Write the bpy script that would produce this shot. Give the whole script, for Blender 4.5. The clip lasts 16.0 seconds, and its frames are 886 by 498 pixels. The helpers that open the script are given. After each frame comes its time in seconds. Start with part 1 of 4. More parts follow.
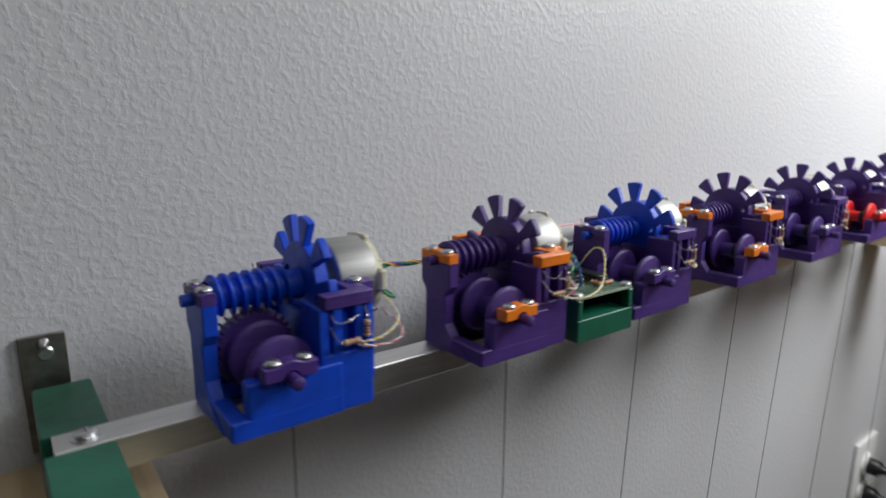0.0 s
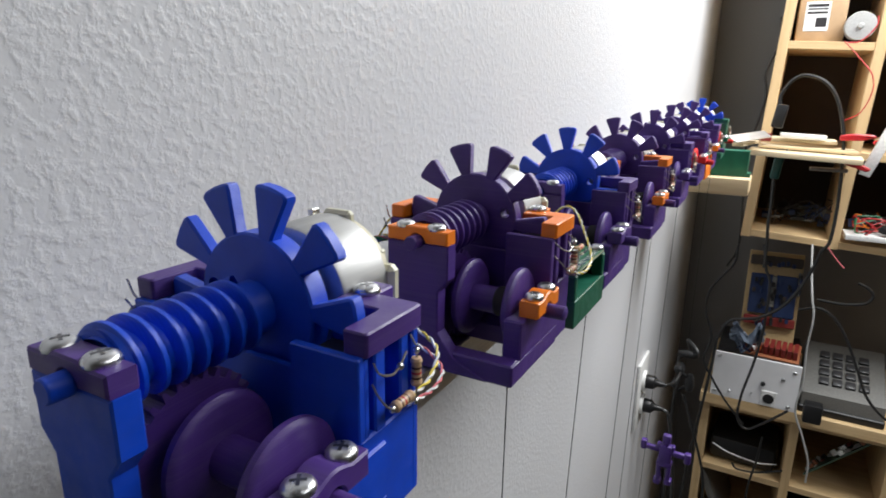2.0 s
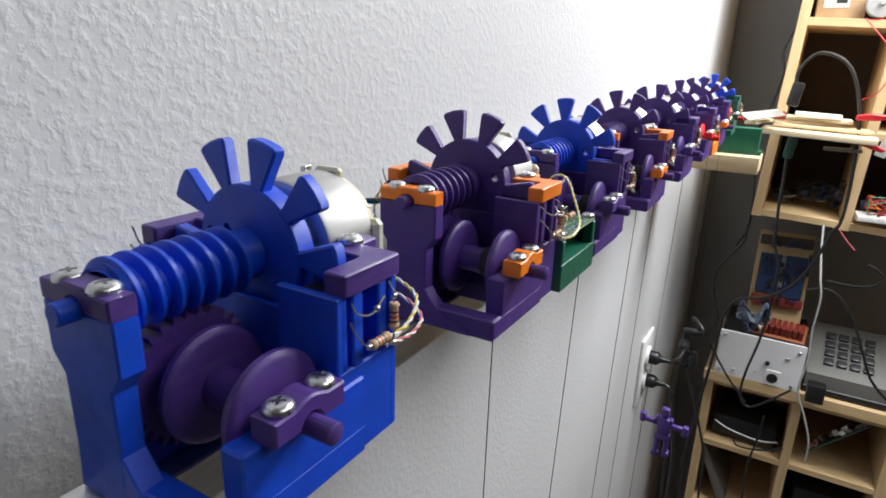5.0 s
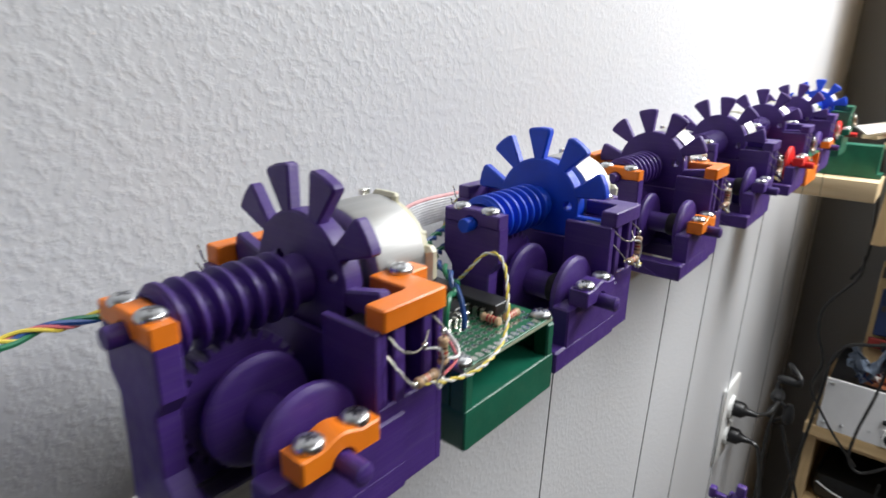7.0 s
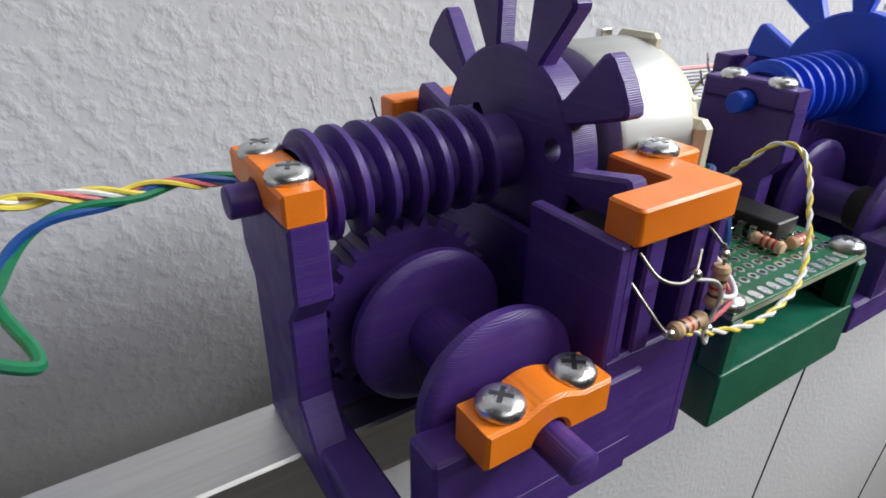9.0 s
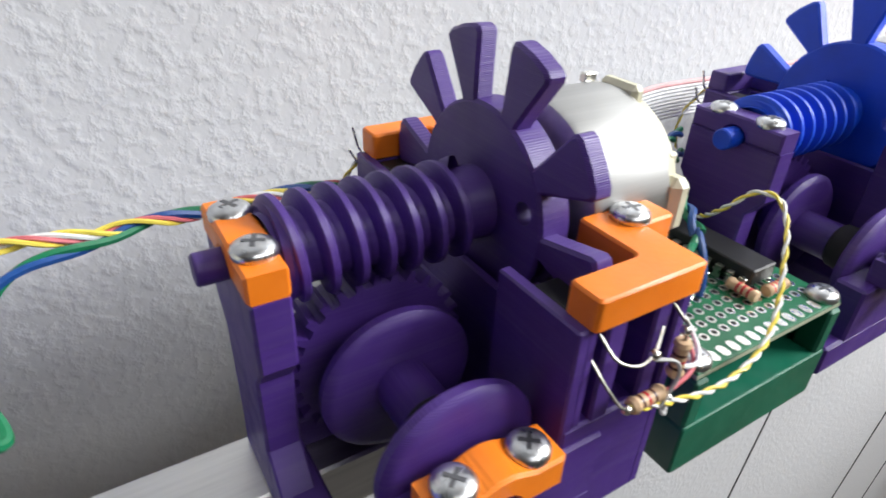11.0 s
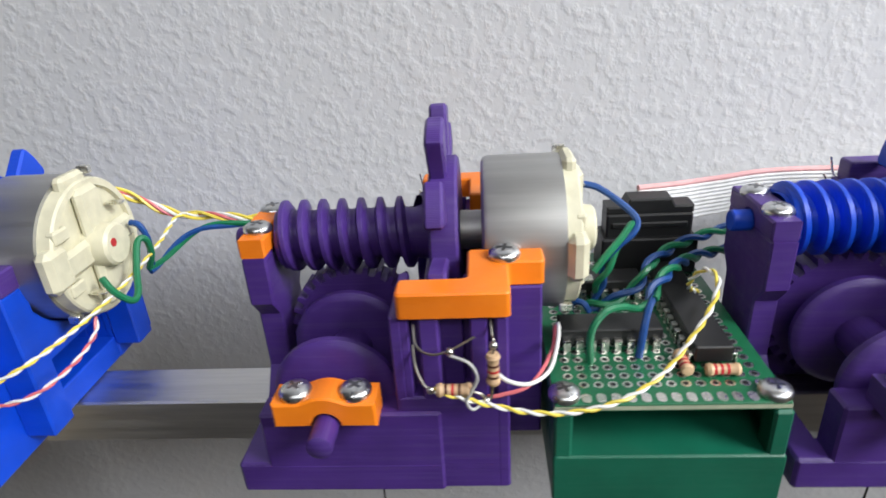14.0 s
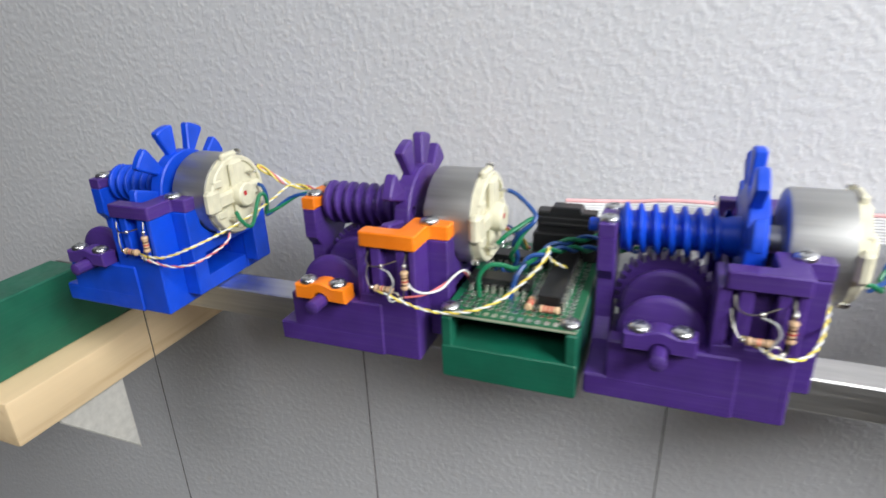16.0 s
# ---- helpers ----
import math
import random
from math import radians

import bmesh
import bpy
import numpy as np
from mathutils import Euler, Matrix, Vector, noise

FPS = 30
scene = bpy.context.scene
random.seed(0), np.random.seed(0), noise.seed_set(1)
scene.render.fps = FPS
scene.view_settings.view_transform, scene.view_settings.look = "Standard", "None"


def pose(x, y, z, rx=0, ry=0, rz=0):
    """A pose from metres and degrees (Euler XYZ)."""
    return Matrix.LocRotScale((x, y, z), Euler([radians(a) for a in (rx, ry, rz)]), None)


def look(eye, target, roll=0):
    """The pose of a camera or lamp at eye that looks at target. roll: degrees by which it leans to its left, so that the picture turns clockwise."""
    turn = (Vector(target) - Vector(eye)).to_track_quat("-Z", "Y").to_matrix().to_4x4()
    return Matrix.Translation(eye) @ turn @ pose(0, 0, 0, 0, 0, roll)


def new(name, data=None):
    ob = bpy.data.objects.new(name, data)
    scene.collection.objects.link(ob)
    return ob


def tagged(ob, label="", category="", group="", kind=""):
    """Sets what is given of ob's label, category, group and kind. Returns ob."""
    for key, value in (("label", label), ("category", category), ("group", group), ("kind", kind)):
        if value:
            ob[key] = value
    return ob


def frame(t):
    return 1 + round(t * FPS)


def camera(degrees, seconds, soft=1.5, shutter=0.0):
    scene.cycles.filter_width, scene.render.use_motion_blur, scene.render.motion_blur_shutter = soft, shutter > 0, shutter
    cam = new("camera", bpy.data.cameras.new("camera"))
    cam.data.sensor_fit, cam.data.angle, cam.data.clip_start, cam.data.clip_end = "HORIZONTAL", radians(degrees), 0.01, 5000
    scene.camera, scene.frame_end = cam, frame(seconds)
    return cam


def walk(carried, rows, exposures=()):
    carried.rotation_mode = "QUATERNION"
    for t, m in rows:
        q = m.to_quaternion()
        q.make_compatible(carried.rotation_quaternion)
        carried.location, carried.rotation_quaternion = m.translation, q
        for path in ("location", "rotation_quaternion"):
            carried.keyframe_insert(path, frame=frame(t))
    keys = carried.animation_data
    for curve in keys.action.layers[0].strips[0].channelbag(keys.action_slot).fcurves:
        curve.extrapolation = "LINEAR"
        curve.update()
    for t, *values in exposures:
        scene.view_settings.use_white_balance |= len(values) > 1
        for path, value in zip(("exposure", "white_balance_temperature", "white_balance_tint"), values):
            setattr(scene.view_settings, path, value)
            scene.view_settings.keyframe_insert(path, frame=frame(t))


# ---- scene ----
cam = camera(72.7, 16.0, soft=1.7, shutter=0.65)
PATH = [
    (0, (-0.1631, -0.1724, 1.5238), (0.1303, 0.2187, 1.4192), 0.27),
    (0.5, (-0.1897, -0.1184, 1.5223), (0.1611, 0.2170, 1.4020), -1.12),
    (1, (-0.1913, -0.0803, 1.5217), (0.2134, 0.1865, 1.3990), 0.75),
    (1.5, (-0.1711, -0.0613, 1.5148), (0.2603, 0.1593, 1.3913), 1.09),
    (2, (-0.1587, -0.0570, 1.5088), (0.2635, 0.1764, 1.3775), 0.83),
    (2.5, (-0.1649, -0.0544, 1.5082), (0.2535, 0.1845, 1.3744), 1.32),
    (3, (-0.1707, -0.0535, 1.5049), (0.2489, 0.1796, 1.3649), 1.74),
    (3.5, (-0.1713, -0.0560, 1.5057), (0.2510, 0.1690, 1.3607), 1.48),
    (3.7, (-0.1714, -0.0570, 1.5049), (0.2533, 0.1632, 1.3596), 1.60),
    (5.8, (-0.1395, -0.0729, 1.5083), (0.2653, 0.1787, 1.3571), 1.64),
    (6, (-0.1236, -0.0721, 1.5078), (0.2809, 0.1813, 1.3589), 1.46),
    (6.5, (-0.0895, -0.0681, 1.5114), (0.2989, 0.2088, 1.3613), 1.42),
    (7, (-0.0529, -0.0724, 1.5121), (0.3143, 0.2310, 1.3601), 1.05),
    (7.5, (-0.0362, -0.0715, 1.5087), (0.2997, 0.2611, 1.3458), 0.98),
    (8, (-0.0446, -0.0606, 1.5029), (0.2469, 0.3060, 1.3281), 0.77),
    (8.5, (-0.0407, -0.0466, 1.4961), (0.2147, 0.3298, 1.2886), 0.41),
    (8.7, (-0.0357, -0.0409, 1.4932), (0.2106, 0.3354, 1.2746), 0.27),
    (10.8, (-0.0268, -0.0331, 1.5048), (0.2086, 0.3247, 1.2467), 2.55),
    (11, (-0.0256, -0.0352, 1.5059), (0.2069, 0.3242, 1.2476), 2.58),
    (11.5, (-0.0132, -0.0431, 1.5049), (0.2026, 0.3294, 1.2505), 1.92),
    (12, (-0.0017, -0.0540, 1.5076), (0.1749, 0.3447, 1.2631), 1.33),
    (12.5, (0.0113, -0.0631, 1.5049), (0.1422, 0.3572, 1.2678), 1.55),
    (13, (0.0178, -0.0721, 1.5036), (0.1088, 0.3631, 1.2748), 0.53),
    (13.5, (0.0226, -0.0871, 1.5121), (0.0516, 0.3625, 1.2952), -2.19),
    (14, (0.0333, -0.0820, 1.5133), (-0.0020, 0.3706, 1.3039), -3.74),
    (14.5, (0.0536, -0.0810, 1.5081), (-0.0229, 0.3647, 1.2949), -3.38),
    (15, (0.0593, -0.0973, 1.5115), (-0.0589, 0.3401, 1.3000), -2.70),
    (15.5, (0.0742, -0.1313, 1.5226), (-0.0725, 0.3007, 1.3178), -2.08),
    (16, (0.1041, -0.1447, 1.5291), (-0.0683, 0.2845, 1.3391), -2.27),
]
walk(cam, [(t, look(eye, target, roll)) for t, eye, target, roll in PATH],
     exposures=[(0.0, -0.38), (1.0, -0.18), (1.5, -0.08), (2.0, 0.06), (3.5, 0.29), (6.0, 0.31), (7.5, 0.08), (8.5, 0.08), (11.0, 0.54), (12.5, 0.42), (13.5, 0.4), (14.5, 0.16), (15.2, 0.16), (16.0, 0.28)])

# ---- light ----
world = bpy.data.worlds.new("world")
scene.world = world
world.use_nodes = True
world.node_tree.nodes["Background"].inputs["Color"].default_value = (0.75, 0.85, 1.0, 1)
world.node_tree.nodes["Background"].inputs["Strength"].default_value = 0.02

Z0 = 1.45          # height of the front bearing screws
WALL_Y = 0.092
MM = 0.001


def lamp(name, m, sx, sy, watts, colour):
    data = bpy.data.lights.new(name, "AREA")
    data.shape, data.size, data.size_y, data.energy, data.color = "RECTANGLE", sx, sy, watts, colour
    ob = new(name, data)
    ob.matrix_world = m
    return ob


lamp("hanging_work_light", look((0.78, -0.36, 2.00), (0.52, -0.04, 1.45)), 0.40, 0.40, 13.2, (0.965, 0.985, 1.0))
# added fill overhead with no known source, to brighten the shelf fronts
lamp("shelf_fill_light", pose(0.15, -1.10, 2.375, 0, 0, 0), 0.9, 0.55, 6.4, (0.98, 0.99, 1.0))


# ---- materials ----
def nodes_of(name):
    mat = bpy.data.materials.new(name)
    mat.use_nodes = True
    nt = mat.node_tree
    return mat, nt, nt.nodes["Principled BSDF"]


def coords(nt, scale=(1, 1, 1), kind="Object"):
    tc = nt.nodes.new("ShaderNodeTexCoord")
    mp = nt.nodes.new("ShaderNodeMapping")
    mp.inputs["Scale"].default_value = scale
    nt.links.new(tc.outputs[kind], mp.inputs["Vector"])
    return mp.outputs["Vector"]


def noise_node(nt, vec, scale, detail=3.0, rough=0.5):
    n = nt.nodes.new("ShaderNodeTexNoise")
    n.inputs["Scale"].default_value, n.inputs["Detail"].default_value, n.inputs["Roughness"].default_value = scale, detail, rough
    nt.links.new(vec, n.inputs["Vector"])
    return n.outputs["Fac"]


def ramp(nt, fac, stops):
    r = nt.nodes.new("ShaderNodeValToRGB")
    while len(r.color_ramp.elements) < len(stops):
        r.color_ramp.elements.new(0.5)
    for e, (p, c) in zip(r.color_ramp.elements, stops):
        e.position, e.color = p, (*c, 1) if len(c) == 3 else c
    nt.links.new(fac, r.inputs["Fac"])
    return r.outputs["Color"]


def bump(nt, bsdf, height, strength, distance, chain=None):
    b = nt.nodes.new("ShaderNodeBump")
    b.inputs["Strength"].default_value, b.inputs["Distance"].default_value = strength, distance
    nt.links.new(height, b.inputs["Height"])
    if chain:
        nt.links.new(chain, b.inputs["Normal"])
    nt.links.new(b.outputs["Normal"], bsdf.inputs["Normal"])
    return b.outputs["Normal"]


def mul(c, k):
    return tuple(min(1.0, v * k) for v in c)


def printed(name, colour, rough=0.42, axis=2, pale=0.20, layers=0.36):
    """Printed plastic: layer lines across one axis, whitish scuffs, uneven gloss."""
    mat, nt, b = nodes_of(name)
    v = coords(nt)
    blot = noise_node(nt, v, 90, 4)
    base = ramp(nt, blot, [(0.3, mul(colour, 0.85)), (0.7, mul(colour, 1.15))])
    scuff = ramp(nt, noise_node(nt, coords(nt, (16, 16, 1300)), 1.0, 4, 0.65), [(0.48, (0, 0, 0)), (0.76, (pale, pale, pale))])
    mix = nt.nodes.new("ShaderNodeMix")
    mix.data_type = "RGBA"
    nt.links.new(scuff, mix.inputs["Factor"])
    nt.links.new(base, mix.inputs["A"])
    mix.inputs["B"].default_value = (*[min(1, c * 0.75 + 0.13) for c in colour], 1)
    nt.links.new(mix.outputs["Result"], b.inputs["Base Color"])
    b.inputs["Specular IOR Level"].default_value = 0.52
    rr = ramp(nt, noise_node(nt, v, 260, 3), [(0.2, (rough - 0.08,) * 3), (0.8, (rough + 0.14,) * 3)])
    nt.links.new(rr, b.inputs["Roughness"])
    w = nt.nodes.new("ShaderNodeTexWave")
    w.bands_direction = "XYZ"[axis]
    w.inputs["Scale"].default_value, w.inputs["Distortion"].default_value = 1250, 1.0
    w.inputs["Detail"].default_value = 1.0
    nt.links.new(coords(nt), w.inputs["Vector"])
    n1 = bump(nt, b, w.outputs["Fac"], 0.26, 0.00010)
    n2 = bump(nt, b, noise_node(nt, coords(nt, (12, 12, 1500) if axis == 2 else (1500, 12, 12)), 1.0, 4, 0.7), layers, 0.0002, n1)
    bump(nt, b, noise_node(nt, v, 700, 3), 0.15, 0.00015, n2)
    return mat


def plain(name, colour, rough=0.5, metal=0.0, grain=300.0, var=0.12, relief=0.08, depth=0.0002):
    mat, nt, b = nodes_of(name)
    v = coords(nt)
    nt.links.new(ramp(nt, noise_node(nt, v, grain, 4), [(0.25, mul(colour, 1 - var)), (0.75, mul(colour, 1 + var))]), b.inputs["Base Color"])
    b.inputs["Metallic"].default_value = metal
    nt.links.new(ramp(nt, noise_node(nt, v, grain * 0.4, 3), [(0.2, (max(0.03, rough - 0.08),) * 3), (0.8, (rough + 0.08,) * 3)]), b.inputs["Roughness"])
    bump(nt, b, noise_node(nt, v, grain * 2, 3), relief, depth)
    return mat


def brushed(name, colour, rough, stretch):
    mat, nt, b = nodes_of(name)
    v = coords(nt, stretch)
    nt.links.new(ramp(nt, noise_node(nt, v, 40, 5, 0.7), [(0.3, mul(colour, 0.85)), (0.7, mul(colour, 1.1))]), b.inputs["Base Color"])
    b.inputs["Metallic"].default_value = 1.0
    nt.links.new(ramp(nt, noise_node(nt, v, 60, 4), [(0.2, (rough - 0.07,) * 3), (0.8, (rough + 0.1,) * 3)]), b.inputs["Roughness"])
    bump(nt, b, noise_node(nt, v, 120, 4), 0.12, 0.0001)
    return mat


def wall_paint(name, colour):
    """Painted plaster with a rolled, orange-peel skin of 2 to 5 mm blobs."""
    mat, nt, b = nodes_of(name)
    v = coords(nt)
    nt.links.new(ramp(nt, noise_node(nt, v, 2.2, 4), [(0.3, mul(colour, 0.95)), (0.7, mul(colour, 1.03))]), b.inputs["Base Color"])
    b.inputs["Roughness"].default_value = 0.46
    warp = nt.nodes.new("ShaderNodeTexNoise")
    warp.inputs["Scale"].default_value = 150
    nt.links.new(v, warp.inputs["Vector"])
    add = nt.nodes.new("ShaderNodeVectorMath")
    add.operation = "MULTIPLY_ADD"
    add.inputs[1].default_value = (0.0014, 0.0014, 0.0014)
    nt.links.new(warp.outputs["Color"], add.inputs[0])
    nt.links.new(v, add.inputs[2])
    blob = noise_node(nt, add.outputs[0], 300, 3.0, 0.5)
    soft = nt.nodes.new("ShaderNodeMapRange")
    soft.interpolation_type = "SMOOTHSTEP"
    soft.inputs["From Min"].default_value, soft.inputs["From Max"].default_value = 0.40, 0.68
    nt.links.new(blob, soft.inputs["Value"])
    n1 = bump(nt, b, soft.outputs["Result"], 0.20, 0.0008)
    bump(nt, b, noise_node(nt, v, 520, 2), 0.20, 0.0004, n1)
    return mat


def timber(name, light, dark, along=0):
    mat, nt, b = nodes_of(name)
    s = [26.0, 26.0, 26.0]
    s[along] = 1.6
    v = coords(nt, s)
    g = noise_node(nt, v, 3.2, 6, 0.62)
    nt.links.new(ramp(nt, g, [(0.30, dark), (0.50, light), (0.72, mul(light, 1.08))]), b.inputs["Base Color"])
    b.inputs["Roughness"].default_value = 0.6
    bump(nt, b, noise_node(nt, v, 9, 5), 0.25, 0.0006)
    return mat


PURPLE = printed("purple_plastic", (0.066, 0.025, 0.205))
PURPLE_X = printed("purple_plastic_turned", (0.066, 0.025, 0.205), axis=0)
BLUE = printed("blue_plastic", (0.0015, 0.063, 0.61), 0.40, pale=0.06, layers=0.2)
BLUE_X = printed("blue_plastic_turned", (0.0015, 0.063, 0.61), 0.40, axis=0, pale=0.06, layers=0.2)
ORANGE = printed("orange_plastic", (1.0, 0.225, 0.010), 0.36, pale=0.05, layers=0.1)
RED = printed("red_plastic", (0.75, 0.02, 0.015), 0.36, pale=0.10, layers=0.15)
GREEN = printed("green_plastic", (0.007, 0.120, 0.070), 0.36, pale=0.10, layers=0.2)
STEEL = plain("zinc_steel", (0.64, 0.65, 0.66), 0.30, 1.0, 900, 0.14, 0.2, 0.0003)
SLOT = plain("shaded_steel", (0.20, 0.20, 0.21), 0.3, 1.0, 900)
MOTOR_CAN = brushed("motor_can_steel", (0.50, 0.50, 0.49), 0.50, (0.2, 6, 6))
CREAM = plain("cream_plastic", (0.66, 0.63, 0.47), 0.45)
ALU = brushed("aluminium_bar", (0.72, 0.715, 0.70), 0.44, (0.5, 12, 12))
BLACK = plain("black_plastic", (0.012, 0.012, 0.013), 0.42)
DARK = plain("dark_thread", (0.02, 0.018, 0.02), 0.8)
BOARD = plain("board_green", (0.010, 0.13, 0.055), 0.32, 0, 400)
LEAD = plain("dull_lead", (0.33, 0.31, 0.28), 0.42, 1.0, 1500)
SLEEVE = plain("grey_sleeve", (0.50, 0.50, 0.49), 0.45, 0, 900)
TIN = plain("tinned_pad", (0.78, 0.77, 0.72), 0.28, 1.0, 1500)
FR4 = plain("board_edge", (0.42, 0.45, 0.33), 0.5)
BEIGE = plain("resistor_tan", (0.62, 0.42, 0.25), 0.45)
WIRE = {n: plain("wire_" + n, c, 0.38, 0, 600) for n, c in dict(
    yellow=(0.82, 0.66, 0.10), white=(0.82, 0.82, 0.80), grey=(0.40, 0.40, 0.39), green=(0.008, 0.165, 0.070), blue=(0.012, 0.065, 0.25),
    red=(0.50, 0.025, 0.03), pink=(0.66, 0.16, 0.18), brown=(0.09, 0.03, 0.02), black=(0.015, 0.015, 0.015), orange=(0.8, 0.2, 0.02)).items()}
WALL = wall_paint("wall_paint", (0.665, 0.67, 0.688))
PINE = timber("pine_wood", (0.72, 0.55, 0.33), (0.56, 0.38, 0.19), 1)


# ---- mesh helpers (all lengths in millimetres) ----
def box(bm, x0, x1, y0, y1, z0, z1, bev=0.4, seg=1):
    m = Matrix.LocRotScale(((x0 + x1) / 2 * MM, (y0 + y1) / 2 * MM, (z0 + z1) / 2 * MM), None, ((x1 - x0) * MM, (y1 - y0) * MM, (z1 - z0) * MM))
    vs = bmesh.ops.create_cube(bm, size=1.0, matrix=m)["verts"]
    if bev:
        es = list({e for v in vs for e in v.link_edges})
        bmesh.ops.bevel(bm, geom=es, offset=bev * MM, segments=seg, profile=0.5, affect="EDGES")


def prism(bm, outline, axis, a0, a1, bev=0.3):
    """Closed outline (list of 2D points in mm) pushed along axis from a0 to a1."""
    def at(p, a):
        return {0: (a, p[0], p[1]), 1: (p[0], a, p[1]), 2: (p[0], p[1], a)}[axis]
    lo = [bm.verts.new(Vector(at(p, a0)) * MM) for p in outline]
    hi = [bm.verts.new(Vector(at(p, a1)) * MM) for p in outline]
    n = len(outline)
    fs = [bm.faces.new(lo), bm.faces.new(hi[::-1])] + [bm.faces.new((lo[i], hi[i], hi[(i + 1) % n], lo[(i + 1) % n])) for i in range(n)]
    bmesh.ops.recalc_face_normals(bm, faces=fs)
    if bev:
        es = list({e for f in fs[:2] for e in f.edges})
        bmesh.ops.bevel(bm, geom=es, offset=bev * MM, segments=1, profile=0.5, affect="EDGES")


def rounded(outline, r, n=3):
    """The outline with its corners rounded off by r mm."""
    out = []
    for i, p in enumerate(outline):
        p, q, s = Vector(p), Vector(outline[i - 1]), Vector(outline[(i + 1) % len(outline)])
        u, w = q - p, s - p
        k = min(r, u.length * 0.4, w.length * 0.4)
        a, b = p + u.normalized() * k, p + w.normalized() * k
        for m in range(n + 1):
            t = m / n
            out.append(tuple(a * (1 - t) ** 2 + p * (2 * t * (1 - t)) + b * t * t))
    return out


def lathe(bm, profile, axis, centre, seg=32):
    """Profile of (along, radius) in mm turned round an axis through centre."""
    cx, cy, cz = centre
    rings = []
    for a, r in profile:
        ring = []
        for k in range(seg):
            t = 2 * math.pi * k / seg
            c, s = r * math.cos(t), r * math.sin(t)
            p = {0: (cx + a, cy + c, cz + s), 1: (cx + c, cy + a, cz + s), 2: (cx + c, cy + s, cz + a)}[axis]
            ring.append(bm.verts.new(Vector(p) * MM))
        rings.append(ring)
    fs = []
    for lo, hi in zip(rings, rings[1:]):
        fs += [bm.faces.new((lo[k], lo[(k + 1) % seg], hi[(k + 1) % seg], hi[k])) for k in range(seg)]
    fs += [bm.faces.new(rings[0][::-1]), bm.faces.new(rings[-1])]
    bmesh.ops.recalc_face_normals(bm, faces=fs)


def curve_points(pts, per=8):
    """Catmull-Rom through the given places."""
    P = [Vector(p) for p in pts]
    P = [P[0] * 2 - P[1]] + P + [P[-1] * 2 - P[-2]]
    out = []
    for i in range(1, len(P) - 2):
        a, b, c, d = P[i - 1:i + 3]
        for k in range(per):
            t = k / per
            out.append(0.5 * ((2 * b) + (c - a) * t + (2 * a - 5 * b + 4 * c - d) * t * t + (3 * b - a - 3 * c + d) * t ** 3))
    return out + [P[-2].copy()]


def frames_along(pts):
    u = None
    out = []
    for i, p in enumerate(pts):
        d = (pts[min(i + 1, len(pts) - 1)] - pts[max(i - 1, 0)]).normalized()
        if u is None:
            u = d.orthogonal().normalized()
        u = (u - d * u.dot(d)).normalized()
        out.append((p, u.copy(), d.cross(u)))
    return out


def tube(bm, pts, r, seg=6):
    """A round wire of radius r mm through dense points in mm."""
    rings = []
    for p, u, v in frames_along([Vector(q) for q in pts]):
        rings.append([bm.verts.new((p + r * (math.cos(2 * math.pi * k / seg) * u + math.sin(2 * math.pi * k / seg) * v)) * MM) for k in range(seg)])
    for lo, hi in zip(rings, rings[1:]):
        for k in range(seg):
            bm.faces.new((lo[k], lo[(k + 1) % seg], hi[(k + 1) % seg], hi[k]))
    bm.faces.new(rings[0][::-1])
    bm.faces.new(rings[-1])


def strand(pts, off, phase, pitch, per=10):
    """One strand of a twisted run round the smooth curve through pts."""
    dense = curve_points(pts, per)
    s, out = 0.0, []
    for i, (p, u, v) in enumerate(frames_along(dense)):
        if i:
            s += (dense[i] - dense[i - 1]).length
        a = phase + 2 * math.pi * s / pitch
        out.append(p + off * (math.cos(a) * u + math.sin(a) * v))
    return out


def part(name, bm, mat, parent=None, label="", smooth=35):
    me = bpy.data.meshes.new(name)
    bm.normal_update()
    bm.to_mesh(me)
    bm.free()
    me.materials.append(mat)
    if smooth:
        me.shade_smooth()
        me.set_sharp_from_angle(angle=radians(smooth))
    ob = new(name, me)
    ob.parent = parent
    if label:
        tagged(ob, label)
    return ob


def thing(name, at, label, category, group="", kind=""):
    e = new(name)
    e.empty_display_size = 0.01
    e.location = at
    return tagged(e, label, category, group, kind)


def solid(name, mat, label, category="", kind="structure"):
    def make(bm):
        return tagged(part(name, bm, mat), label, category, "", kind)
    return make


# ---- room shell ----
bm = bmesh.new()
box(bm, -2500, 1400, 92, 212, 0, 2400, 0)
solid("wall_north", WALL, "white painted wall with orange-peel texture", "wall")(bm)

RAIL_Z = -24.5
def rise(x):
    """The bar climbs a little from its middle to its far end."""
    return max(0.0, (x - 180.0) * 0.0175)


bm = bmesh.new()
o = []
for x in (-158, 172, 188, 712):
    o.append((x, RAIL_Z + rise(x)))
prism(bm, o + [(x, z - 11.6) for x, z in o[::-1]], 1, 27.3, 40.6, 0.5)
rail = thing("rail", (0, 0, Z0), "square aluminium bar carrying a row of small winches", "rail")
part("bar", bm, ALU, rail)
for x in (-149, 700):
    bm = bmesh.new()
    lathe(bm, [(0.02, 4.6), (0.5, 4.6), (0.55, 4.3)], 2, (x, 34, RAIL_Z + rise(x)), 24)
    part("washer", bm, STEEL, rail, "thin steel washer")


# ---- winches ----
AY, AZ = 31.5, 15.0      # worm axis
GX, GZ = 5.2, -6.0       # spool axis


